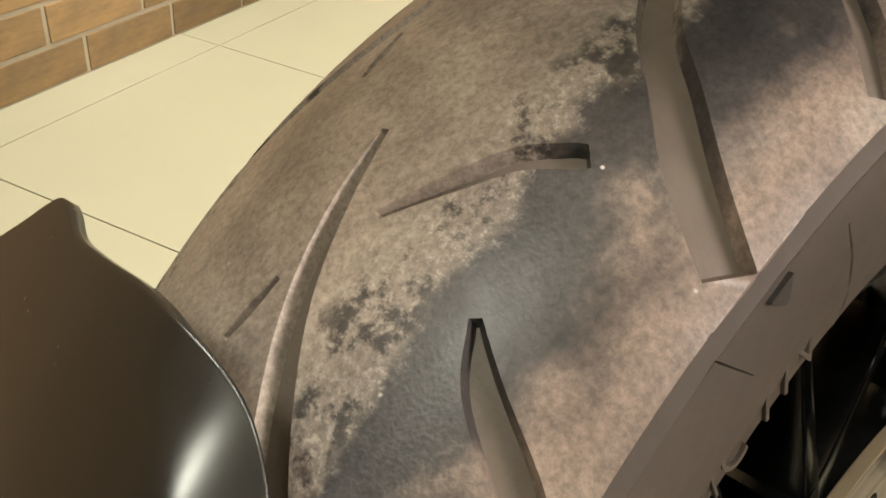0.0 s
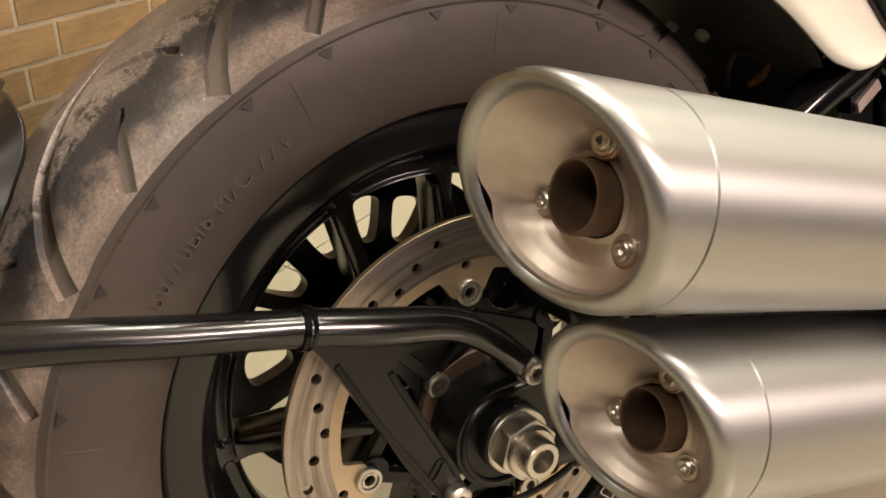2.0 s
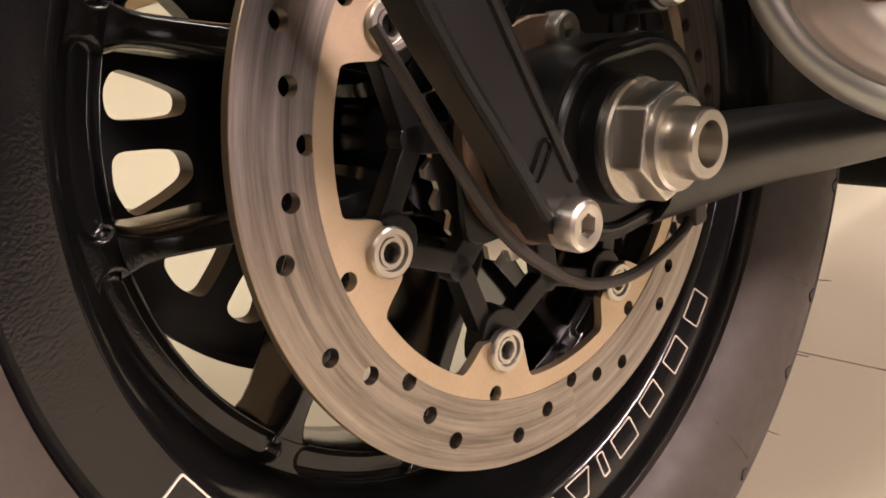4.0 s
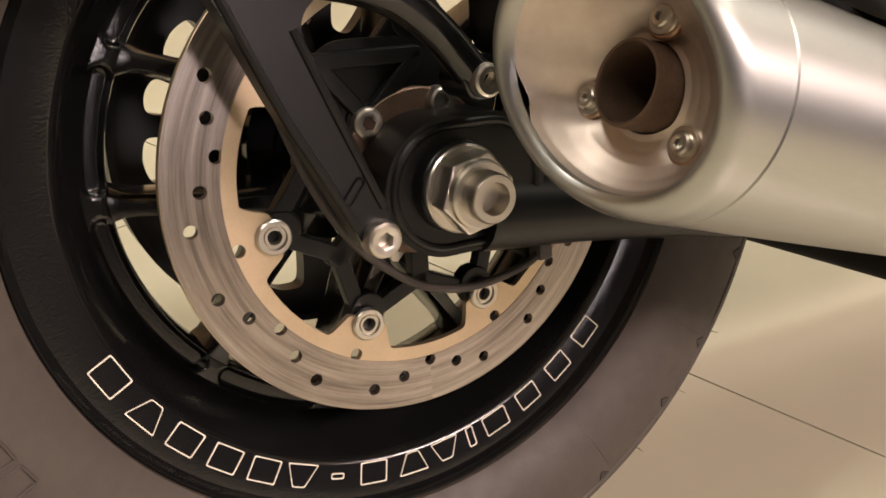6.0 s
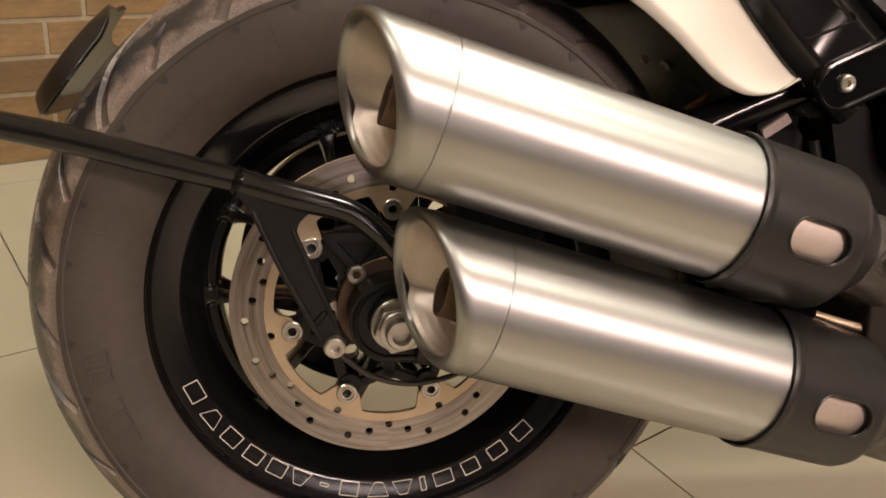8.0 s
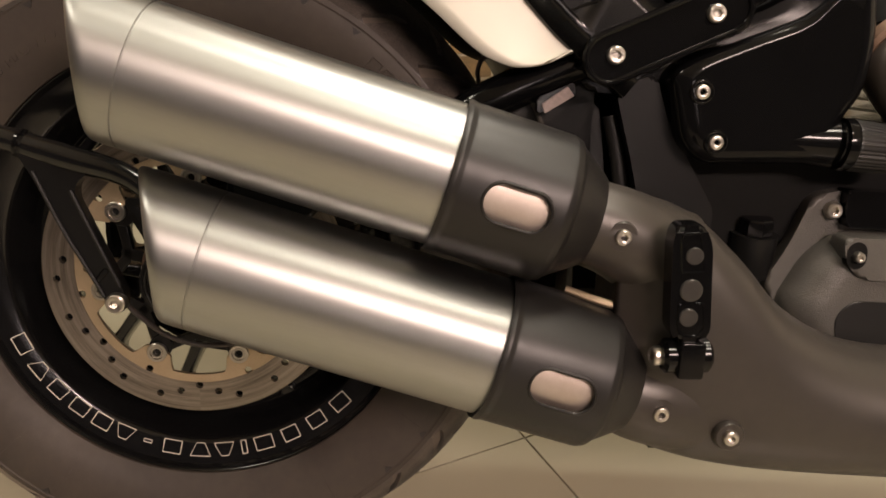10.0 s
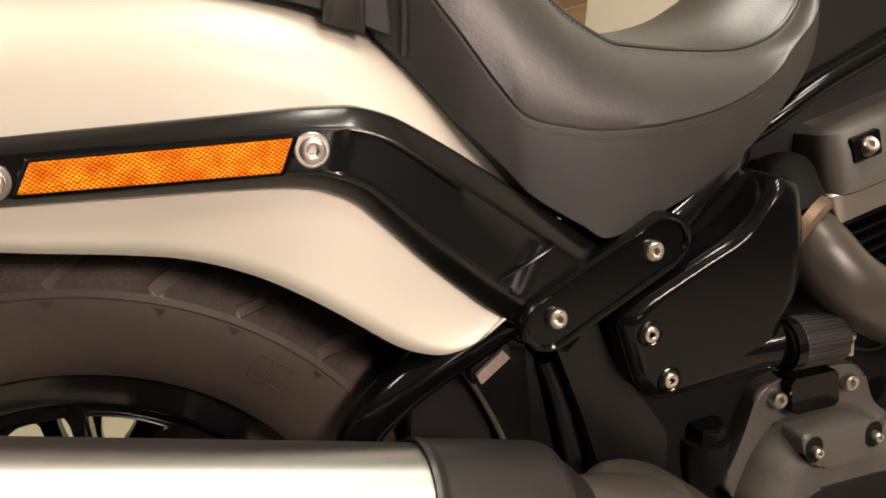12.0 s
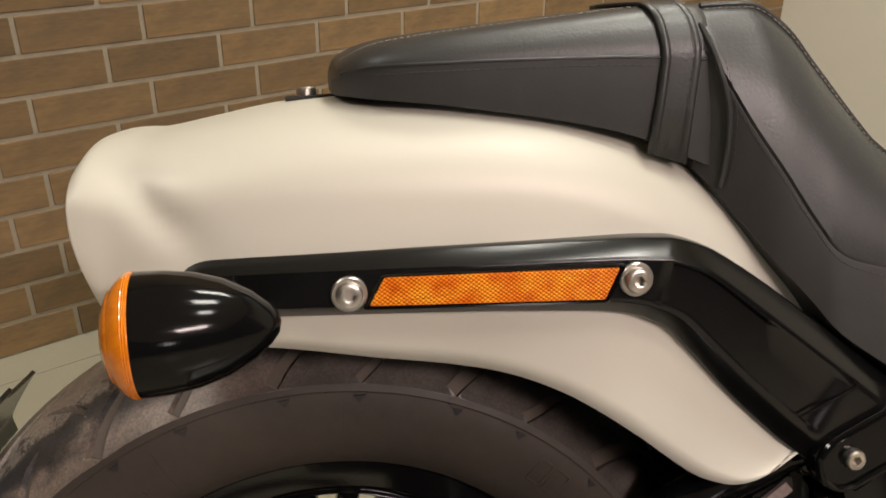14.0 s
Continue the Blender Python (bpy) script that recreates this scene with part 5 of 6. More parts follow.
def seat_ring(row):
    x, zb, yb, zc, yc, ze, ye, zm = row
    half = [(-yb, zb), (-(yb + (yc - yb) * 0.35 + 0.001), zb + (zc - zb) * 0.35), (-(yb + (yc - yb) * 0.75 + 0.001), zb + (zc - zb) * 0.75), (-yc - 0.0004, zc - 0.0025), (-yc + 0.0002, zc), (-yc - 0.0018, zc + 0.0026)]
    for k in range(1, 7):
        u = k / 6
        half.append((-(ye + (yc - ye) * max(0.0, math.cos(u * math.pi / 2)) ** 0.9) - 0.001, zc + (ze - zc) * (0.55 * u + 0.45 * math.sin(u * math.pi / 2))))
    for k in range(1, 9):
        u = k / 8
        half.append((-ye * (1 - u), ze + (zm - ze) * math.sin(u * math.pi / 2)))
    full = [Vector((x, y, z)) for y, z in half] + [Vector((x, -y, z)) for y, z in half[:-1][::-1]]
    return full


bm = bmesh.new()
rows = spline(SEAT, 5)
vs = loft(bm, [seat_ring(r) for r in rows], True, True, True)
seat = part("seat", bm, [LEATHER, SKIRT], bike, "black leather solo seat with stitched skirt", 50)
for p in seat.data.polygons:
    ys = [abs(seat.data.vertices[i].co.y) for i in p.vertices]
    x, z = p.center.x, p.center.z
    zc = np.interp(x, [r[0] for r in SEAT], [r[3] for r in SEAT])
    if z < zc and len(p.vertices) < 6:
        p.material_index = 1
bm = bmesh.new()
tube(bm, [(r[0], -r[6] - 0.0005, r[5] + 0.0012, 0.0022) for r in SEAT[1:]], 8, 6)
part("piping", bm, LEATHER, seat)


def stitches(parent, line, material=THREAD, size=0.0026, r=0.00032):
    """A seam of short threads along a line."""
    bm = bmesh.new()
    dense = spline(line, 40)
    acc, last = 0.0, np.array(dense[0])
    start = None
    for p in dense[1:]:
        p = np.array(p)
        acc += np.linalg.norm(p - last)
        last = p
        if start is None and acc > size * 0.55:
            start, acc = p, 0.0
        elif start is not None and acc > size:
            tube(bm, [(*start, r), (*((start + p) / 2 + np.array((0, -r, 0))), r), (*p, r)], 5, 1)
            start, acc = None, 0.0
    return part("stitching", bm, material, parent)


stitches(seat, [(r[0], -r[4] - 0.0012, r[3] - 0.005) for r in SEAT[1:-2]])
stitches(seat, [(r[0], -r[6] - 0.004, r[5] - 0.001) for r in SEAT[1:-1]], PALE_THREAD)
# welted seam of the wedge behind the strap
SEAM = [(0.2816, -0.1170, 0.5198), (0.2878, -0.1305, 0.4946), (0.2955, -0.1320, 0.4651), (0.2968, -0.1290, 0.439), (0.2954, -0.1225, 0.4110)]
bm = bmesh.new()
tube(bm, [(*p, 0.0018) for p in SEAM], 8, 5)
part("welt", bm, LEATHER, seat)
stitches(seat, [(x + 0.004, y - 0.0022, z) for x, y, z in SEAM])

PILLION = [  # x; bottom z; crease z; crease y; top z; top edge y
    (0.040, 0.488, 0.497, 0.050, 0.505, 0.030), (0.046, 0.4865, 0.500, 0.078, 0.514, 0.050), (0.067, 0.4835, 0.503, 0.098, 0.5225, 0.075), (0.10, 0.479, 0.503, 0.107, 0.527, 0.083), (0.137, 0.4725, 0.5025, 0.112, 0.530, 0.087), (0.194, 0.461, 0.501, 0.117, 0.534, 0.090), (0.24, 0.448, 0.499, 0.121, 0.537, 0.092), (0.283, 0.428, 0.495, 0.124, 0.538, 0.094), (0.292, 0.425, 0.49, 0.12, 0.53, 0.09)]
bm = bmesh.new()
rings = []
for x, zb, zc, yc, zt, ye in spline(PILLION, 5):
    half = [(-(yc - 0.004), zb), (-(yc - 0.001), zb + (zc - zb) * 0.5), (-yc, zc)]
    for k in range(1, 8):
        u = k / 7
        half.append((-(ye + (yc - ye) * math.cos(u * math.pi / 2)), zc + (zt - 0.004 - zc) * math.sin(u * math.pi / 2)))
    for k in range(1, 7):
        u = k / 6
        half.append((-ye * (1 - u), zt - 0.004 + 0.004 * math.sin(u * math.pi / 2)))
    rings.append([Vector((x, y, z)) for y, z in half] + [Vector((x, -y, z)) for y, z in half[:-1][::-1]])
loft(bm, rings, True, True, True)
pillion = part("pillion_seat", bm, [LEATHER, SKIRT], bike, "black leather passenger seat pad", 50)
for p in pillion.data.polygons:
    if p.center.z < np.interp(p.center.x, [r[0] for r in PILLION], [r[2] for r in PILLION]) and len(p.vertices) < 6:
        p.material_index = 1
bm = bmesh.new()
tube(bm, [(r[0], -r[3] - 0.0002, r[2] + 0.0016, 0.0011) for r in PILLION[1:8]], 6, 6)
part("welt", bm, LEATHER, pillion)
stitches(pillion, [(r[0], -r[3] - 0.0006, r[2] - 0.0035) for r in PILLION[2:8]])
stitches(pillion, [(r[0], -r[5] - 0.002, r[4] - 0.0035) for r in PILLION[1:8]], PALE_THREAD)
# strap over the seat joint


def pillion_side(x, lift):
    """The outline of the pad at x, from its right lower edge to its middle, lifted off the surface."""
    zb, zc, yc, zt, ye = (float(np.interp(x, [r[0] for r in PILLION], [r[k] for r in PILLION])) for k in range(1, 6))
    pts = [(-(yc - 0.004), zb), (-(yc - 0.001), zb + (zc - zb) * 0.5), (-yc, zc)]
    for k in range(1, 9):
        u = k / 8
        pts.append((-(ye + (yc - ye) * math.cos(u * math.pi / 2)), zc + (zt - 0.004 - zc) * math.sin(u * math.pi / 2)))
    pts += [(-ye * (1 - k / 6), zt - 0.004 + 0.004 * math.sin(k / 6 * math.pi / 2)) for k in range(1, 7)]
    out = []
    for i, p in enumerate(pts):
        a, b = pts[max(0, i - 1)], pts[min(len(pts) - 1, i + 1)]
        t = Vector((b[0] - a[0], b[1] - a[1])).normalized()
        out.append((p[0] - t[1] * lift, p[1] + t[0] * lift))
    return out


bm = bmesh.new()
rings = []
for off, lift in ((0.0, 0.0006), (0.0008, 0.0030), (0.003, 0.0040), (0.0052, 0.0034), (0.0062, 0.0028), (0.0215, 0.0028), (0.0225, 0.0034), (0.0247, 0.0040), (0.0269, 0.0030), (0.0277, 0.0006)):
    side = pillion_side(0.262, lift)
    ring = []
    for k, (y, z) in enumerate(side):
        slide = np.interp(z, [0.43, 0.50, 0.525, 0.54], [0.243, 0.2525, 0.2505, 0.246])
        drop = np.interp(z, [0.43, 0.47], [-0.42, 0.0]) * off
        ring.append(Vector((slide + off, y, z + drop)))
    rings.append(ring)
loft(bm, rings, False)
strap = part("seat_strap", bm, LEATHER, bike, "black leather strap with two stitched seams", 50)
solid = strap.modifiers.new("thickness", "SOLIDIFY")
solid.thickness, solid.offset = 0.002, -1
for off in (0.0055, 0.0218):
    stitches(strap, [(float(np.interp(z, [0.43, 0.50, 0.525, 0.54], [0.243, 0.2525, 0.2505, 0.246])) + off, y - 0.0002, z + float(np.interp(z, [0.43, 0.47], [-0.42, 0.0])) * off) for y, z in pillion_side(0.262, 0.0036)[:9]])

# ---- motorcycle: frame, covers, engine ----
bm = bmesh.new()
prism(bm, stadium((0.371, 0.2155), (0.4665, 0.2585), 0.0225), -0.1635, -0.15, 0.003)
link = part("frame_link", bm, GLOSS_BLACK, bike, "gloss black frame link with two bolts")
bm = bmesh.new()
lip = stadium((0.371, 0.2155), (0.4665, 0.2585), 0.0200)
tube(bm, [(p[0], -0.1640, p[1], 0.0027) for p in lip + [lip[0]]], 8, 1)
part("link_rim", bm, GLOSS_BLACK, link)
for p in ((0.3757, -0.1635, 0.2183), (0.4566, -0.1635, 0.2542)):
    bolt(link, p, 0.0078, 0.006)
bm = bmesh.new()
outline = round_poly([(0.424, 0.205), (0.444, 0.2185), (0.498, 0.241), (0.541, 0.257), (0.572, 0.292), (0.592, 0.285), (0.598, 0.24), (0.594, 0.195), (0.577, 0.170), (0.569, 0.132), (0.458, 0.128), (0.4385, 0.146)], [0.012, 0.012, 0.03, 0.03, 0.015, 0.012, 0.02, 0.02, 0.01, 0.006, 0.014, 0.012], 5)
rings = [[Vector((p[0], -0.05, p[1])) for p in outline]]
for k in range(8):
    u = k / 7 * math.pi / 2
    s_ = 1 - 0.014 * (1 - math.cos(u)) / 0.062
    rings.append([Vector((0.515 + (p[0] - 0.515) * s_, -0.155 - 0.013 * math.sin(u), 0.195 + (p[1] - 0.195) * s_)) for p in outline])
loft(bm, rings, True, True, True)
cover = part("side_cover", bm, GLOSS_BLACK, bike, "gloss black side cover with two bolts")
for p in ((0.4505, -0.168, 0.1906), (0.4666, -0.168, 0.1487)):
    bm = bmesh.new()
    revolve(bm, [(-0.001, 0.0075), (0.0007, 0.0082), (0.0012, 0.0092), (0.0007, 0.0102), (-0.001, 0.0108)], 36, axis_matrix(p, OUT))
    part("bolt_recess", bm, GLOSS_BLACK, cover)
    bolt(cover, p, 0.0064, 0.0035)
bm = bmesh.new()
tube(bm, [(0.48, -0.1560, 0.1545, 0.009), (0.52, -0.1520, 0.1520, 0.0155), (0.55, -0.1490, 0.1505, 0.0205), (0.576, -0.1500, 0.150, 0.0226)], 28)
part("filter_neck", bm, GLOSS_BLACK, cover)
# oil filter with a ribbed cap
bm = bmesh.new()
revolve(bm, [(0, 0.0), (0, 0.019), (0.003, 0.019), (0.003, 0.0225), (0.010, 0.0235), (0.012, 0.0225), (0.012, 0.019)], 48, axis_matrix((0.574, -0.160, 0.1500), (1, 0, -0.08)))
oil = part("oil_filter", bm, GLOSS_BLACK, bike, "black oil filter with a ribbed cap")
bm = bmesh.new()
rings = []
M_oil = axis_matrix((0.586, -0.160, 0.149), (1, 0, -0.08))
for z, r in ((0, 0.0218), (0.002, 0.0225), (0.036, 0.0215), (0.046, 0.0205), (0.048, 0.017), (0.048, 0.001)):
    ring = []
    for k in range(144):
        a = 2 * math.pi * k / 144
        rib = 0.0006 if (k // 2) % 2 else 0
        flat = 0.0012 if (k % 24) < 7 and z > 0.016 else 0
        ring.append(M_oil @ Vector(((r - rib - flat) * math.cos(a), (r - rib - flat) * math.sin(a), z)))
    rings.append(ring)
loft(bm, rings, True, False, True)
part("cap", bm, MATTE_BLACK, oil, "ribbed matte black cap", 25)

# frame behind the covers
bm = bmesh.new()
prism(bm, round_poly([(0.335, 0.225), (0.40, 0.255), (0.50, 0.30), (0.56, 0.30), (0.60, 0.24), (0.47, 0.20), (0.44, 0.19), (0.384, 0.186), (0.36, 0.185)], 0.012), -0.130, -0.08, 0.006)
frame_ = part("frame", bm, TUBE_BLACK, bike, "gloss black steel frame")
bm = bmesh.new()
tube(bm, [(0.455, -0.142, 0.252, 0.013), (0.493, -0.140, 0.268, 0.013), (0.545, -0.122, 0.290, 0.0125), (0.58, -0.098, 0.300, 0.012), (0.61, -0.06, 0.305, 0.012)], 20)
part("seat_rail", bm, GLOSS_BLACK, frame_)
bm = bmesh.new()
prism(bm, round_poly([(0.268, 0.10), (0.275, 0.150), (0.335, 0.195), (0.372, 0.19), (0.372, 0.04), (0.30, 0.02)], 0.006), -0.112, -0.098, 0.002)
part("inner_plate", bm, MATTE_BLACK, frame_)
bm = bmesh.new()
prism(bm, round_poly([(0.318, 0.166), (0.351, 0.182), (0.349, 0.194), (0.317, 0.180)], 0.002), -0.134, -0.112, 0.002)
part("bracket_tab", bm, TUBE_BLACK, frame_)
bm = bmesh.new()
prism(bm, round_poly([(0.3206, 0.1746), (0.343, 0.1905), (0.3489, 0.1825), (0.3240, 0.1665)], 0.001, 2), -0.1375, -0.1340, 0.0004)
part("warning_sticker", bm, STICKER, frame_, "faded pinkish reflective sticker")
bm = bmesh.new()
prism(bm, round_poly([(0.60, 0.25), (0.66, 0.42), (0.95, 0.43), (0.98, 0.25)], 0.02), -0.062, 0.062, 0.008)
part("air_box", bm, MATTE_BLACK, frame_, "matte black air box")
bm = bmesh.new()
tube(bm, [(0.585, -0.088, 0.306, 0.009), (0.611, -0.096, 0.319, 0.009), (0.67, -0.096, 0.347, 0.009), (0.728, -0.094, 0.367, 0.009), (0.82, -0.09, 0.40, 0.009)], 16)
part("tank_rail", bm, GLOSS_BLACK, frame_)
bm = bmesh.new()
prism(bm, round_poly([(0.384, 0.190), (0.419, 0.204), (0.432, 0.165), (0.482, 0.085), (0.478, 0.02), (0.43, 0.02), (0.405, 0.12)], 0.008), -0.140, -0.08, 0.005)
part("upright", bm, SATIN_BLACK, frame_)
bm = bmesh.new()
prism(bm, round_poly([(0.318, 0.165), (0.358, 0.186), (0.378, 0.170), (0.395, 0.05), (0.345, 0.03), (0.335, 0.12)], 0.006), -0.112, 0.11, 0.004)
part("cross_plate", bm, SATIN_BLACK, frame_)
# dull black plate added to block a pale gap between the inner plates
bm = bmesh.new()
prism(bm, round_poly([(0.335, -0.02), (0.350, 0.17), (0.380, 0.215), (0.47, 0.24), (0.47, -0.02)], 0.01), -0.04, 0.04, 0.004)
part("middle_web", bm, INNER_BLACK, frame_)
bm = bmesh.new()
tube(bm, [(0.386, -0.118, 0.165, 0.007), (0.395, -0.120, 0.13, 0.007), (0.402, -0.120, 0.09, 0.007), (0.41, -0.12, 0.04, 0.007)], 12)
part("hose", bm, MATTE_BLACK, frame_)
bm = bmesh.new()
rings = []
for d in range(-8, 55, 3):
    a = radians(d)
    rings.append([Vector(((0.360 + 0.004 * (abs(u) < 0.9)) * math.cos(a), u * 0.122, 0.360 * math.sin(a))) for u in np.linspace(-1, 1, 9)])
loft(bm, rings, False)
liner = part("fender_liner", bm, LINER, bike, "dusty dark grey liner between wheel and frame", 60)
solid = liner.modifiers.new("thickness", "SOLIDIFY")
solid.thickness, solid.offset = 0.004, 0
# dark far-side panel, added so no bright floor shows below the fender
bm = bmesh.new()
prism(bm, round_poly([(0.235, -0.03), (0.245, 0.14), (0.29, 0.185), (0.43, 0.20), (0.43, -0.05)], 0.02), 0.108, 0.120, 0.003)
part("belt_guard", bm, MATTE_BLACK, bike, "matte black panel added on the far side to darken a gap")
# bolts, a hose loop and a browned tab under the fender
for p, r in (((0.2790, -0.0205, 0.2260), 0.0066), ((0.2690, 0.0040, 0.2335), 0.0054)):
    bm = bmesh.new()
    revolve(bm, [(0, 0.0), (0, r), (0.004, r * 0.95), (0.006, r * 0.6), (0.0065, 0)], 20, axis_matrix(p, (-0.75, 0.0, -0.66)))
    part("liner_bolt", bm, PALE_BOLT, liner, "pale round liner bolt")
bm = bmesh.new()
tube(bm, [(0.272, -0.055, 0.186, 0.0022), (0.270, -0.056, 0.200, 0.0022), (0.276, -0.057, 0.212, 0.0022), (0.291, -0.060, 0.211, 0.0022), (0.305, -0.062, 0.200, 0.0022), (0.318, -0.06, 0.188, 0.0022)], 8)
part("hose_loop", bm, CABLE, liner, "dusty brown-black hose loop")
bm = bmesh.new()
tube(bm, [(0.299, -0.073, 0.203, 0.0016), (0.294, -0.072, 0.196, 0.003), (0.286, -0.071, 0.191, 0.0034), (0.279, -0.069, 0.188, 0.0016)], 8)
part("rusty_tab", bm, RUST_TAB, liner, "small rusty tab")
# engine and gearbox
bm = bmesh.new()
prism(bm, round_poly([(0.40, 0.13), (0.60, 0.13), (0.80, 0.14), (1.05, 0.10), (1.05, -0.16), (0.42, -0.16)], 0.03), -0.122, 0.13, 0.012)
engine = part("engine_case", bm, INNER_BLACK, bike, "wrinkle black engine case")
bm = bmesh.new()
prism(bm, round_poly([(0.535, 0.015), (0.556, 0.052), (0.574, 0.100), (0.60, 0.106), (0.665, 0.1035), (0.688, 0.095), (0.70, 0.055), (0.728, 0.035), (0.730, -0.02), (0.72, -0.058), (0.59, -0.06), (0.56, -0.01)], 0.016), -0.138, -0.115, 0.005)
part("cam_cover", bm, TEXTURED_BLACK, engine, "wrinkle black cam cover with bolts")
bm = bmesh.new()
foot = round_poly([(0.546, 0.0), (0.570, 0.048), (0.60, 0.070), (0.668, 0.068), (0.705, 0.040), (0.728, -0.005), (0.715, -0.065), (0.60, -0.065), (0.56, -0.03)], 0.03, 6)
rings = []
for k in range(9):
    u = k / 8 * math.pi / 2
    s_ = 1 - 0.42 * (1 - math.cos(u))
    rings.append([Vector((0.640 + (p[0] - 0.640) * s_, -0.135 - 0.036 * math.sin(u), 0.005 + (p[1] - 0.005) * s_)) for p in foot])
loft(bm, rings, True, False, True)
part("dome", bm, TEXTURED_BLACK, engine)
bm = bmesh.new()
prism(bm, round_poly([(0.588, 0.070), (0.660, 0.068), (0.677, 0.058), (0.676, 0.030), (0.604, 0.032), (0.590, 0.052)], 0.010), -0.1755, -0.15, 0.004, 4)
part("badge_plate", bm, TEXTURED_BLACK, engine)
# proud black pads: the shade of a bolt recess is put into their colour
for x, z in ((0.6003, 0.0535), (0.6636, 0.0513)):
    bm = bmesh.new()
    prism(bm, stadium((x, z - 0.003), (x, z + 0.004), 0.0088, 10), -0.1763, -0.168, 0.0004)
    part("bolt_recess", bm, INNER_BLACK, engine)
bm = bmesh.new()
prism(bm, round_poly([(0.590, -0.005), (0.605, 0.012), (0.690, 0.008), (0.704, -0.012), (0.695, -0.045), (0.600, -0.042)], 0.012), -0.1722, -0.155, 0.0015)
part("timer_plate", bm, MATTE_BLACK, engine, "smooth dark timer plate")
bm = bmesh.new()
prism(bm, round_poly([(0.598, 0.108), (0.648, 0.106), (0.650, 0.072), (0.600, 0.074)], 0.004), -0.150, -0.13, 0.003)
part("breather", bm, GLOSS_BLACK, engine)
for p, r in (((0.5917, -0.139, 0.0878), 0.008), ((0.6689, -0.139, 0.0855), 0.008), ((0.6003, -0.1762, 0.0535), 0.0048), ((0.6636, -0.1762, 0.0513), 0.0048), ((0.7152, -0.139, 0.03), 0.008), ((0.560, -0.139, -0.006), 0.006), ((0.728, -0.139, -0.022), 0.0055)):
    bolt(engine, p, r, 0.007)
bm = bmesh.new()
tube(bm, [(0.528, -0.12, 0.02, 0.020), (0.528, -0.122, 0.045, 0.022), (0.5285, -0.124, 0.062, 0.022)], 24)
part("filler_neck", bm, SATIN_BLACK, engine)
bm = bmesh.new()
revolve(bm, [(0, 0.0), (0, 0.0165), (0.012, 0.0165), (0.015, 0.0145), (0.015, 0.0)], 8, axis_matrix((0.5285, -0.126, 0.062), (0, -0.1, 1)))
part("filler_cap", bm, GLOSS_BLACK, engine, "gloss black filler cap")
bm = bmesh.new()
revolve(bm, [(0, 0), (0, 0.009), (0.006, 0.012), (0.010, 0.012), (0.012, 0.008), (0.018, 0.007), (0.02, 0.004), (0.02, 0)], 24, axis_matrix((0.7245, -0.135, 0.066), OUT))
part("sensor_plug", bm, BOLT_STEEL, engine)
bm = bmesh.new()
tube(bm, [(0.668, -0.135, 0.118, 0.0022), (0.70, -0.14, 0.112, 0.0022), (0.74, -0.14, 0.13, 0.0022), (0.80, -0.14, 0.14, 0.0022)], 8)
part("wire", bm, MATTE_BLACK, engine)
bm = bmesh.new()
revolve(bm, [(0, 0), (0, 0.004), (0.016, 0.004), (0.016, 0.0055), (0.02, 0.0055), (0.02, 0)], 16, axis_matrix((0.668, -0.14, 0.112), (0, 0, 1)))
part("fitting", bm, BOLT_STEEL, engine)
# finned rear cylinder and rocker box
CYL = Matrix.Translation((0.783, 0, 0.208)) @ Matrix.Rotation(radians(-11), 4, "Y")
bm = bmesh.new()
revolve(bm, [(-0.12, 0.0), (-0.12, 0.075), (0.06, 0.075), (0.06, 0.0)], 48, CYL)
cylinder = part("cylinder", bm, TEXTURED_BLACK, bike, "black finned engine cylinder")
for k in range(12):
    bm = bmesh.new()
    o = round_poly([(-0.095, -0.102), (0.095, -0.102), (0.095, 0.102), (-0.095, 0.102)], 0.03, 6)
    z = -0.105 + k * 0.0118
    loft(bm, [[CYL @ Vector((p[0], p[1], q)) for p in o] for q in (z, z + 0.003)], True, True, True)
    part("fin", bm, GLOSS_BLACK, cylinder)
bm = bmesh.new()
o = round_poly([(-0.102, -0.106), (0.105, -0.106), (0.105, 0.106), (-0.102, 0.106)], 0.018, 5)
loft(bm, [[CYL @ Vector((p[0] * s, p[1] * s, q)) for p in o] for q, s in ((0.030, 0.985), (0.032, 1.0), (0.058, 1.0), (0.060, 0.985))], True, True, True)
part("polished_band", bm, BOLT_STEEL, cylinder, "bare machined metal band")
bm = bmesh.new()
o = round_poly([(-0.098, -0.112), (0.122, -0.112), (0.122, 0.10), (-0.098, 0.10)], 0.028, 5)
loft(bm, [[CYL @ Vector((p[0] * s, p[1] * s, q)) for p in o] for q, s in ((0.055, 0.97), (0.058, 1.0), (0.095, 0.985), (0.112, 0.94), (0.118, 0.86))], True, True, True)
part("rocker_box", bm, TEXTURED_BLACK, cylinder, "satin black rocker box")
for p in ((-0.060, -0.106, 0.094), (0.06, -0.106, 0.094)):
    bm = bmesh.new()
    box(bm, (p[0] - 0.016, p[1] - 0.0065, p[2] - 0.012), (p[0] + 0.016, p[1] + 0.02, p[2] + 0.012), 0.003)
    for v in bm.verts:
        v.co = CYL @ v.co
    part("bolt_pocket", bm, GLOSS_BLACK, cylinder, "dark bolt pocket")
    place("rocker_bolt", bolt_mesh(0.0078, 0.007, 0.0), cylinder, CYL @ axis_matrix((p[0], p[1] - 0.006, p[2]), (0, -0.8, 0.6)))
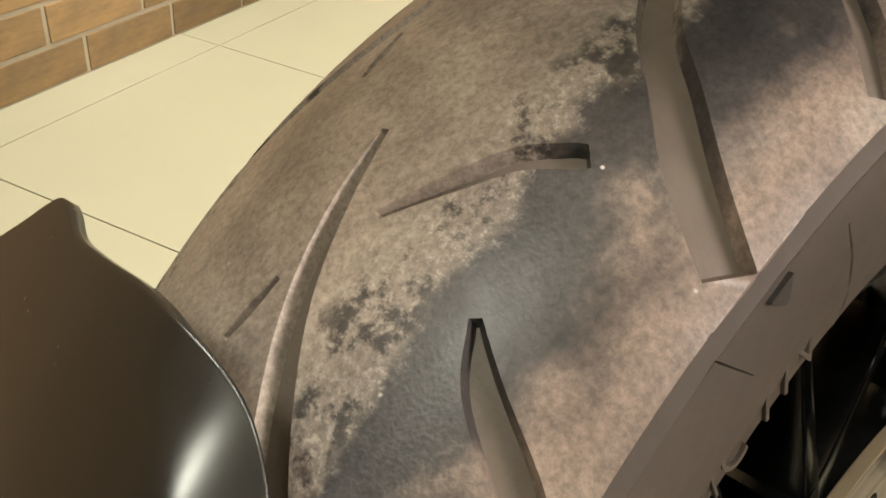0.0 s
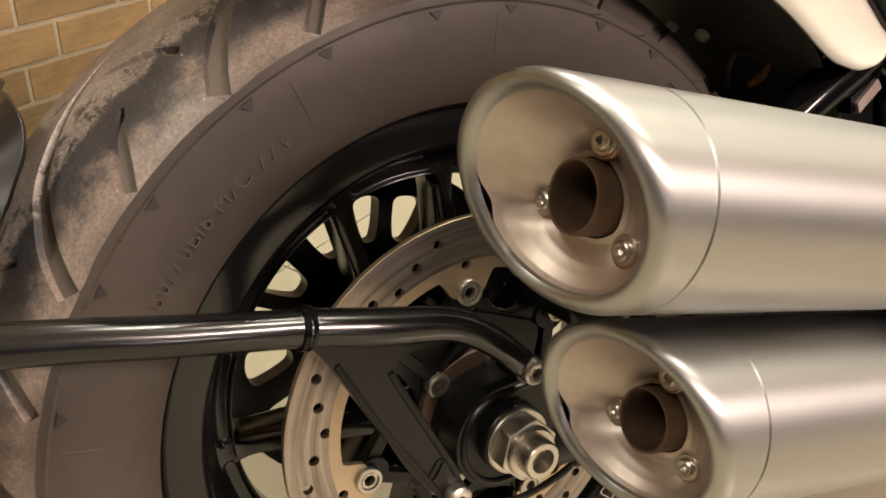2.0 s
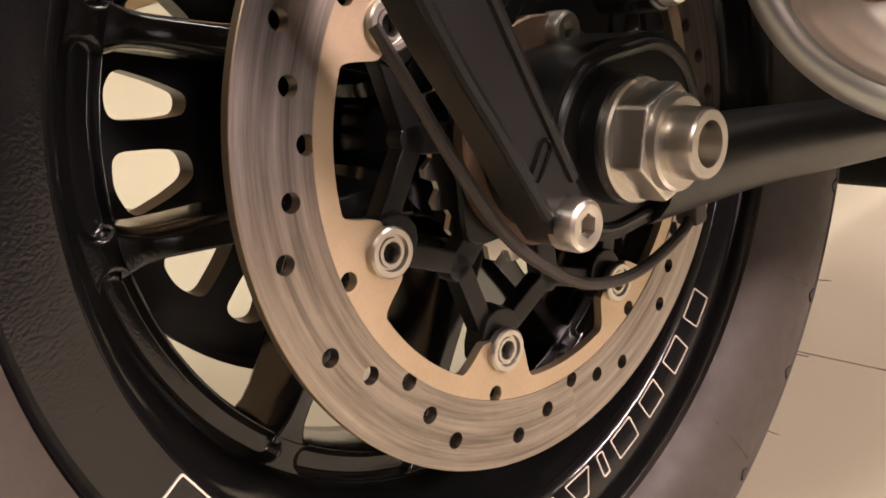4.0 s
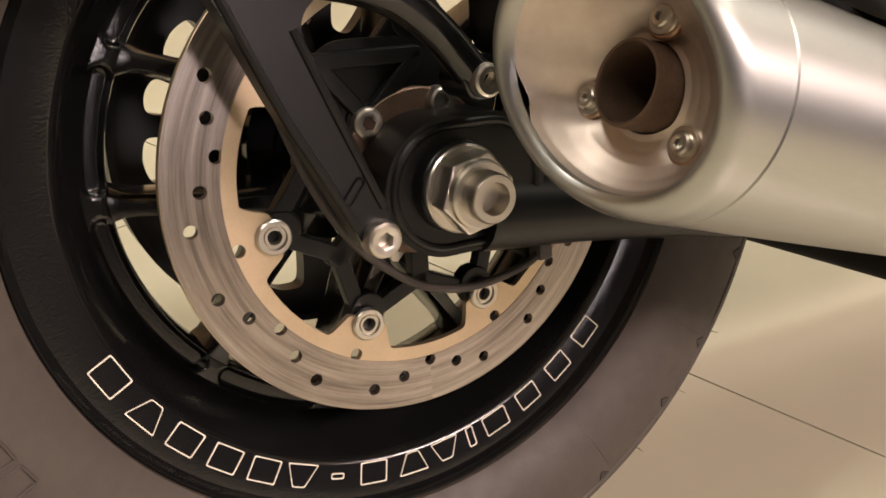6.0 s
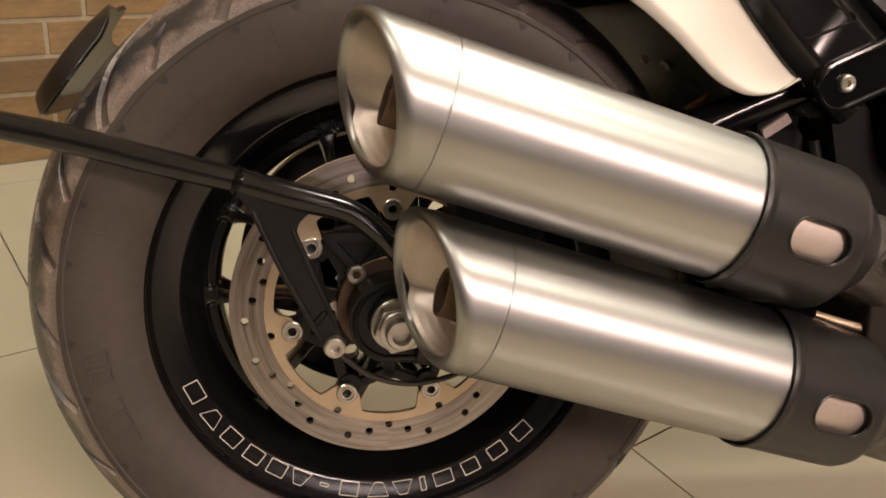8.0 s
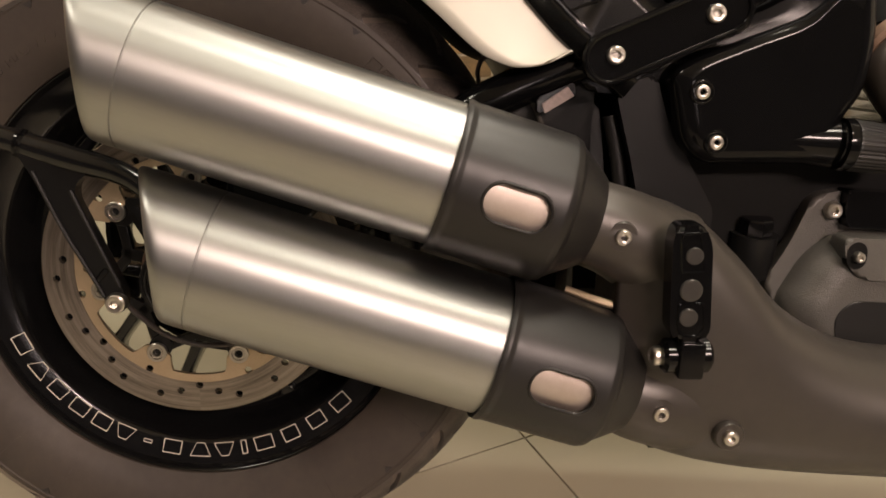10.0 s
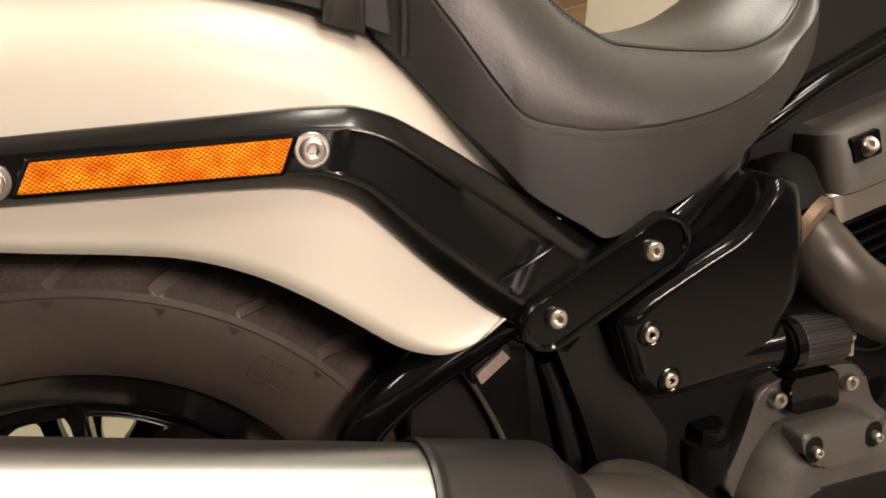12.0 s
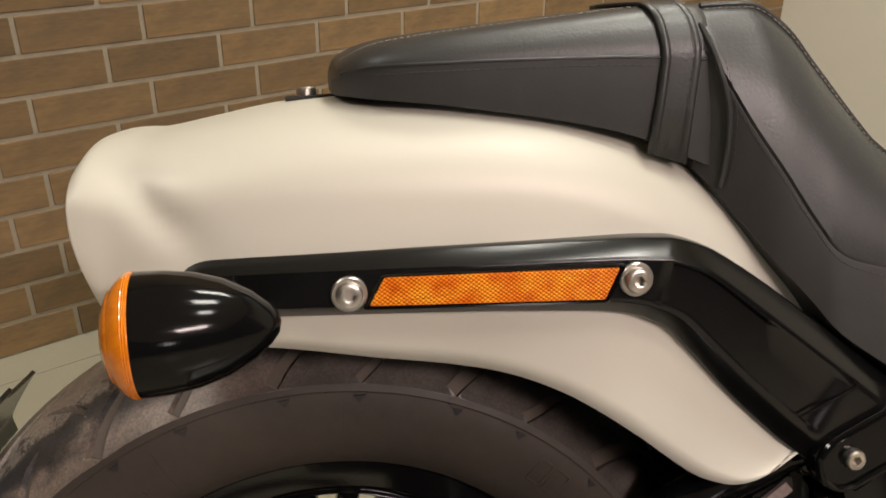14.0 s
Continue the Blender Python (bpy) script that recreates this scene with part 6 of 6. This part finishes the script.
# fuel tank end
bm = bmesh.new()
rings = []
for x, w, zl, zt in spline([(0.655, 0.03, 0.455, 0.475), (0.665, 0.07, 0.44, 0.50), (0.70, 0.11, 0.42, 0.54), (0.80, 0.15, 0.41, 0.60), (0.95, 0.16, 0.42, 0.63), (1.1, 0.12, 0.44, 0.62)], 4):
    rings.append([Vector((x, w * math.cos(a), (zl + zt) / 2 + (zt - zl) / 2 * math.sin(a))) for a in (2 * math.pi * k / 40 for k in range(40))])
loft(bm, rings, True, True, True)
part("fuel_tank", bm, PEARL, bike, "pearl white fuel tank", 60)

# ---- motorcycle: rear mudguard behind the wheel ----
TOP_EDGE = [(-0.112, 143.4), (-0.108, 141.0), (-0.103, 139.6), (-0.094, 138.0), (-0.077, 135.5), (-0.056, 133.6), (-0.037, 132.8), (-0.02, 132.6), (0.004, 132.9), (0.022, 133.0), (0.033, 132.5), (0.042, 132.3), (0.049, 133.1), (0.056, 134.2), (0.065, 135.4), (0.075, 136.7), (0.09, 137.9), (0.117, 139.2), (0.17, 140.6), (0.20, 141.0)]
LOW_EDGE = [(-0.112, 143.6), (-0.108, 145.0), (-0.100, 146.6), (-0.084, 148.6), (-0.05, 150.4), (0.0, 151.5), (0.20, 152.0)]
for edge_line in (TOP_EDGE, LOW_EDGE):
    edge_line[:] = [(y if y > -0.05 else -0.05 + (y + 0.05) * 0.55, d) for y, d in edge_line]
top_line, low_line = spline(TOP_EDGE, 60), spline(LOW_EDGE, 100)
rim_line = np.array([(p[0], radians(p[1]) * 0.35) for p in top_line if p[0] < -0.035] + [(p[0], radians(p[1]) * 0.35) for p in low_line])
bm = bmesh.new()
rings = []
for y in np.concatenate([np.linspace(-0.0840, -0.074, 12), np.linspace(-0.0730, 0.1995, 140)]):
    a0 = np.interp(y, [p[0] for p in top_line], [p[1] for p in top_line])
    a1 = np.interp(y, [p[0] for p in low_line], [p[1] for p in low_line])
    ring = []
    for u in np.concatenate([np.linspace(0, 0.2, 14), np.linspace(0.24, 0.85, 14), np.linspace(0.88, 1, 9)]):
        a = radians(a0 + (a1 - a0) * u)
        d = np.hypot(rim_line[:, 0] - y, rim_line[:, 1] - a * 0.35).min()
        ease = min(1.0, max(0.0, (-0.035 - y) / 0.03)) if u < 0.5 else 1.0
        r = 0.357 - 0.019 * (min(max(-y, 0.0), 0.109) / 0.109) ** 2 - 0.012 * ease * max(0.0, 1 - d / 0.013)
        ring.append(Vector((r * math.cos(a), y, r * math.sin(a))))
    rings.append(ring)
loft(bm, rings, False)
for _ in range(3):
    bmesh.ops.smooth_vert(bm, verts=bm.verts, factor=0.5, use_axis_x=True, use_axis_y=True, use_axis_z=True)
guard = part("mudguard", bm, GUARD_BLACK, bike, "satin black plastic mudguard with a pointed top", 60)
solid = guard.modifiers.new("thickness", "SOLIDIFY")
solid.thickness, solid.offset = 0.004, 0

# ---- pieces of the wall and the floor ----
COURSE, BLEN = 0.075, 0.229
random.seed(4)


def brick_mesh(length, jitter):
    bm = bmesh.new()
    box(bm, (0.0045, -0.0022 + jitter, 0.0045), (length - 0.0045, 0.0075, COURSE - 0.0045), 0.0015)
    return tidy(bm, "brick", BRICK, 12)


FULL = [brick_mesh(BLEN, 0.0006 * k) for k in range(3)]
rest = bmesh.new()
count = 0
for row in range(40):
    z = row * COURSE
    if z + COURSE > TOP:
        break
    x = LOW + ((-0.0327 if row % 2 else 0.0452) - LOW) % BLEN - BLEN
    while x < WALL_END:
        a, b = max(x, LOW), min(x + BLEN, WALL_END)
        if b - a > 0.02:
            if row < 11 and -0.5 < a and b < 2.2 and b - a > BLEN - 1e-3 and count < 300:
                place("brick", random.choice(FULL), wall_brick, Matrix.Translation((a, WALL_Y, z)))
                count += 1
            else:
                j = random.uniform(0, 0.0015)
                box(rest, (a + 0.004, WALL_Y - 0.0022 + j, z + 0.004), (b - 0.004, WALL_Y + 0.0075, z + COURSE - 0.004))
        x += BLEN
ob = part("bricks_beyond", rest, BRICK, wall_brick, "further brown brick slips", 12, False)
ob["kind"] = "stuff"
SIDE = 0.6
bm = bmesh.new()
box(bm, (0.0012, 0.0012, -0.01), (SIDE - 0.0012, SIDE - 0.0012, 0.0), 0.0008)
TILE_MESH = tidy(bm, "tile", TILE, 8)
x = 0.385 - SIDE * 6
while x < HIGH:
    y = -0.09 - SIDE * 11
    while y < WALL_Y:
        if x > LOW and y > NEAR:
            place("tile", TILE_MESH, floor, Matrix.Translation((x, y, 0)))
        y += SIDE
    x += SIDE
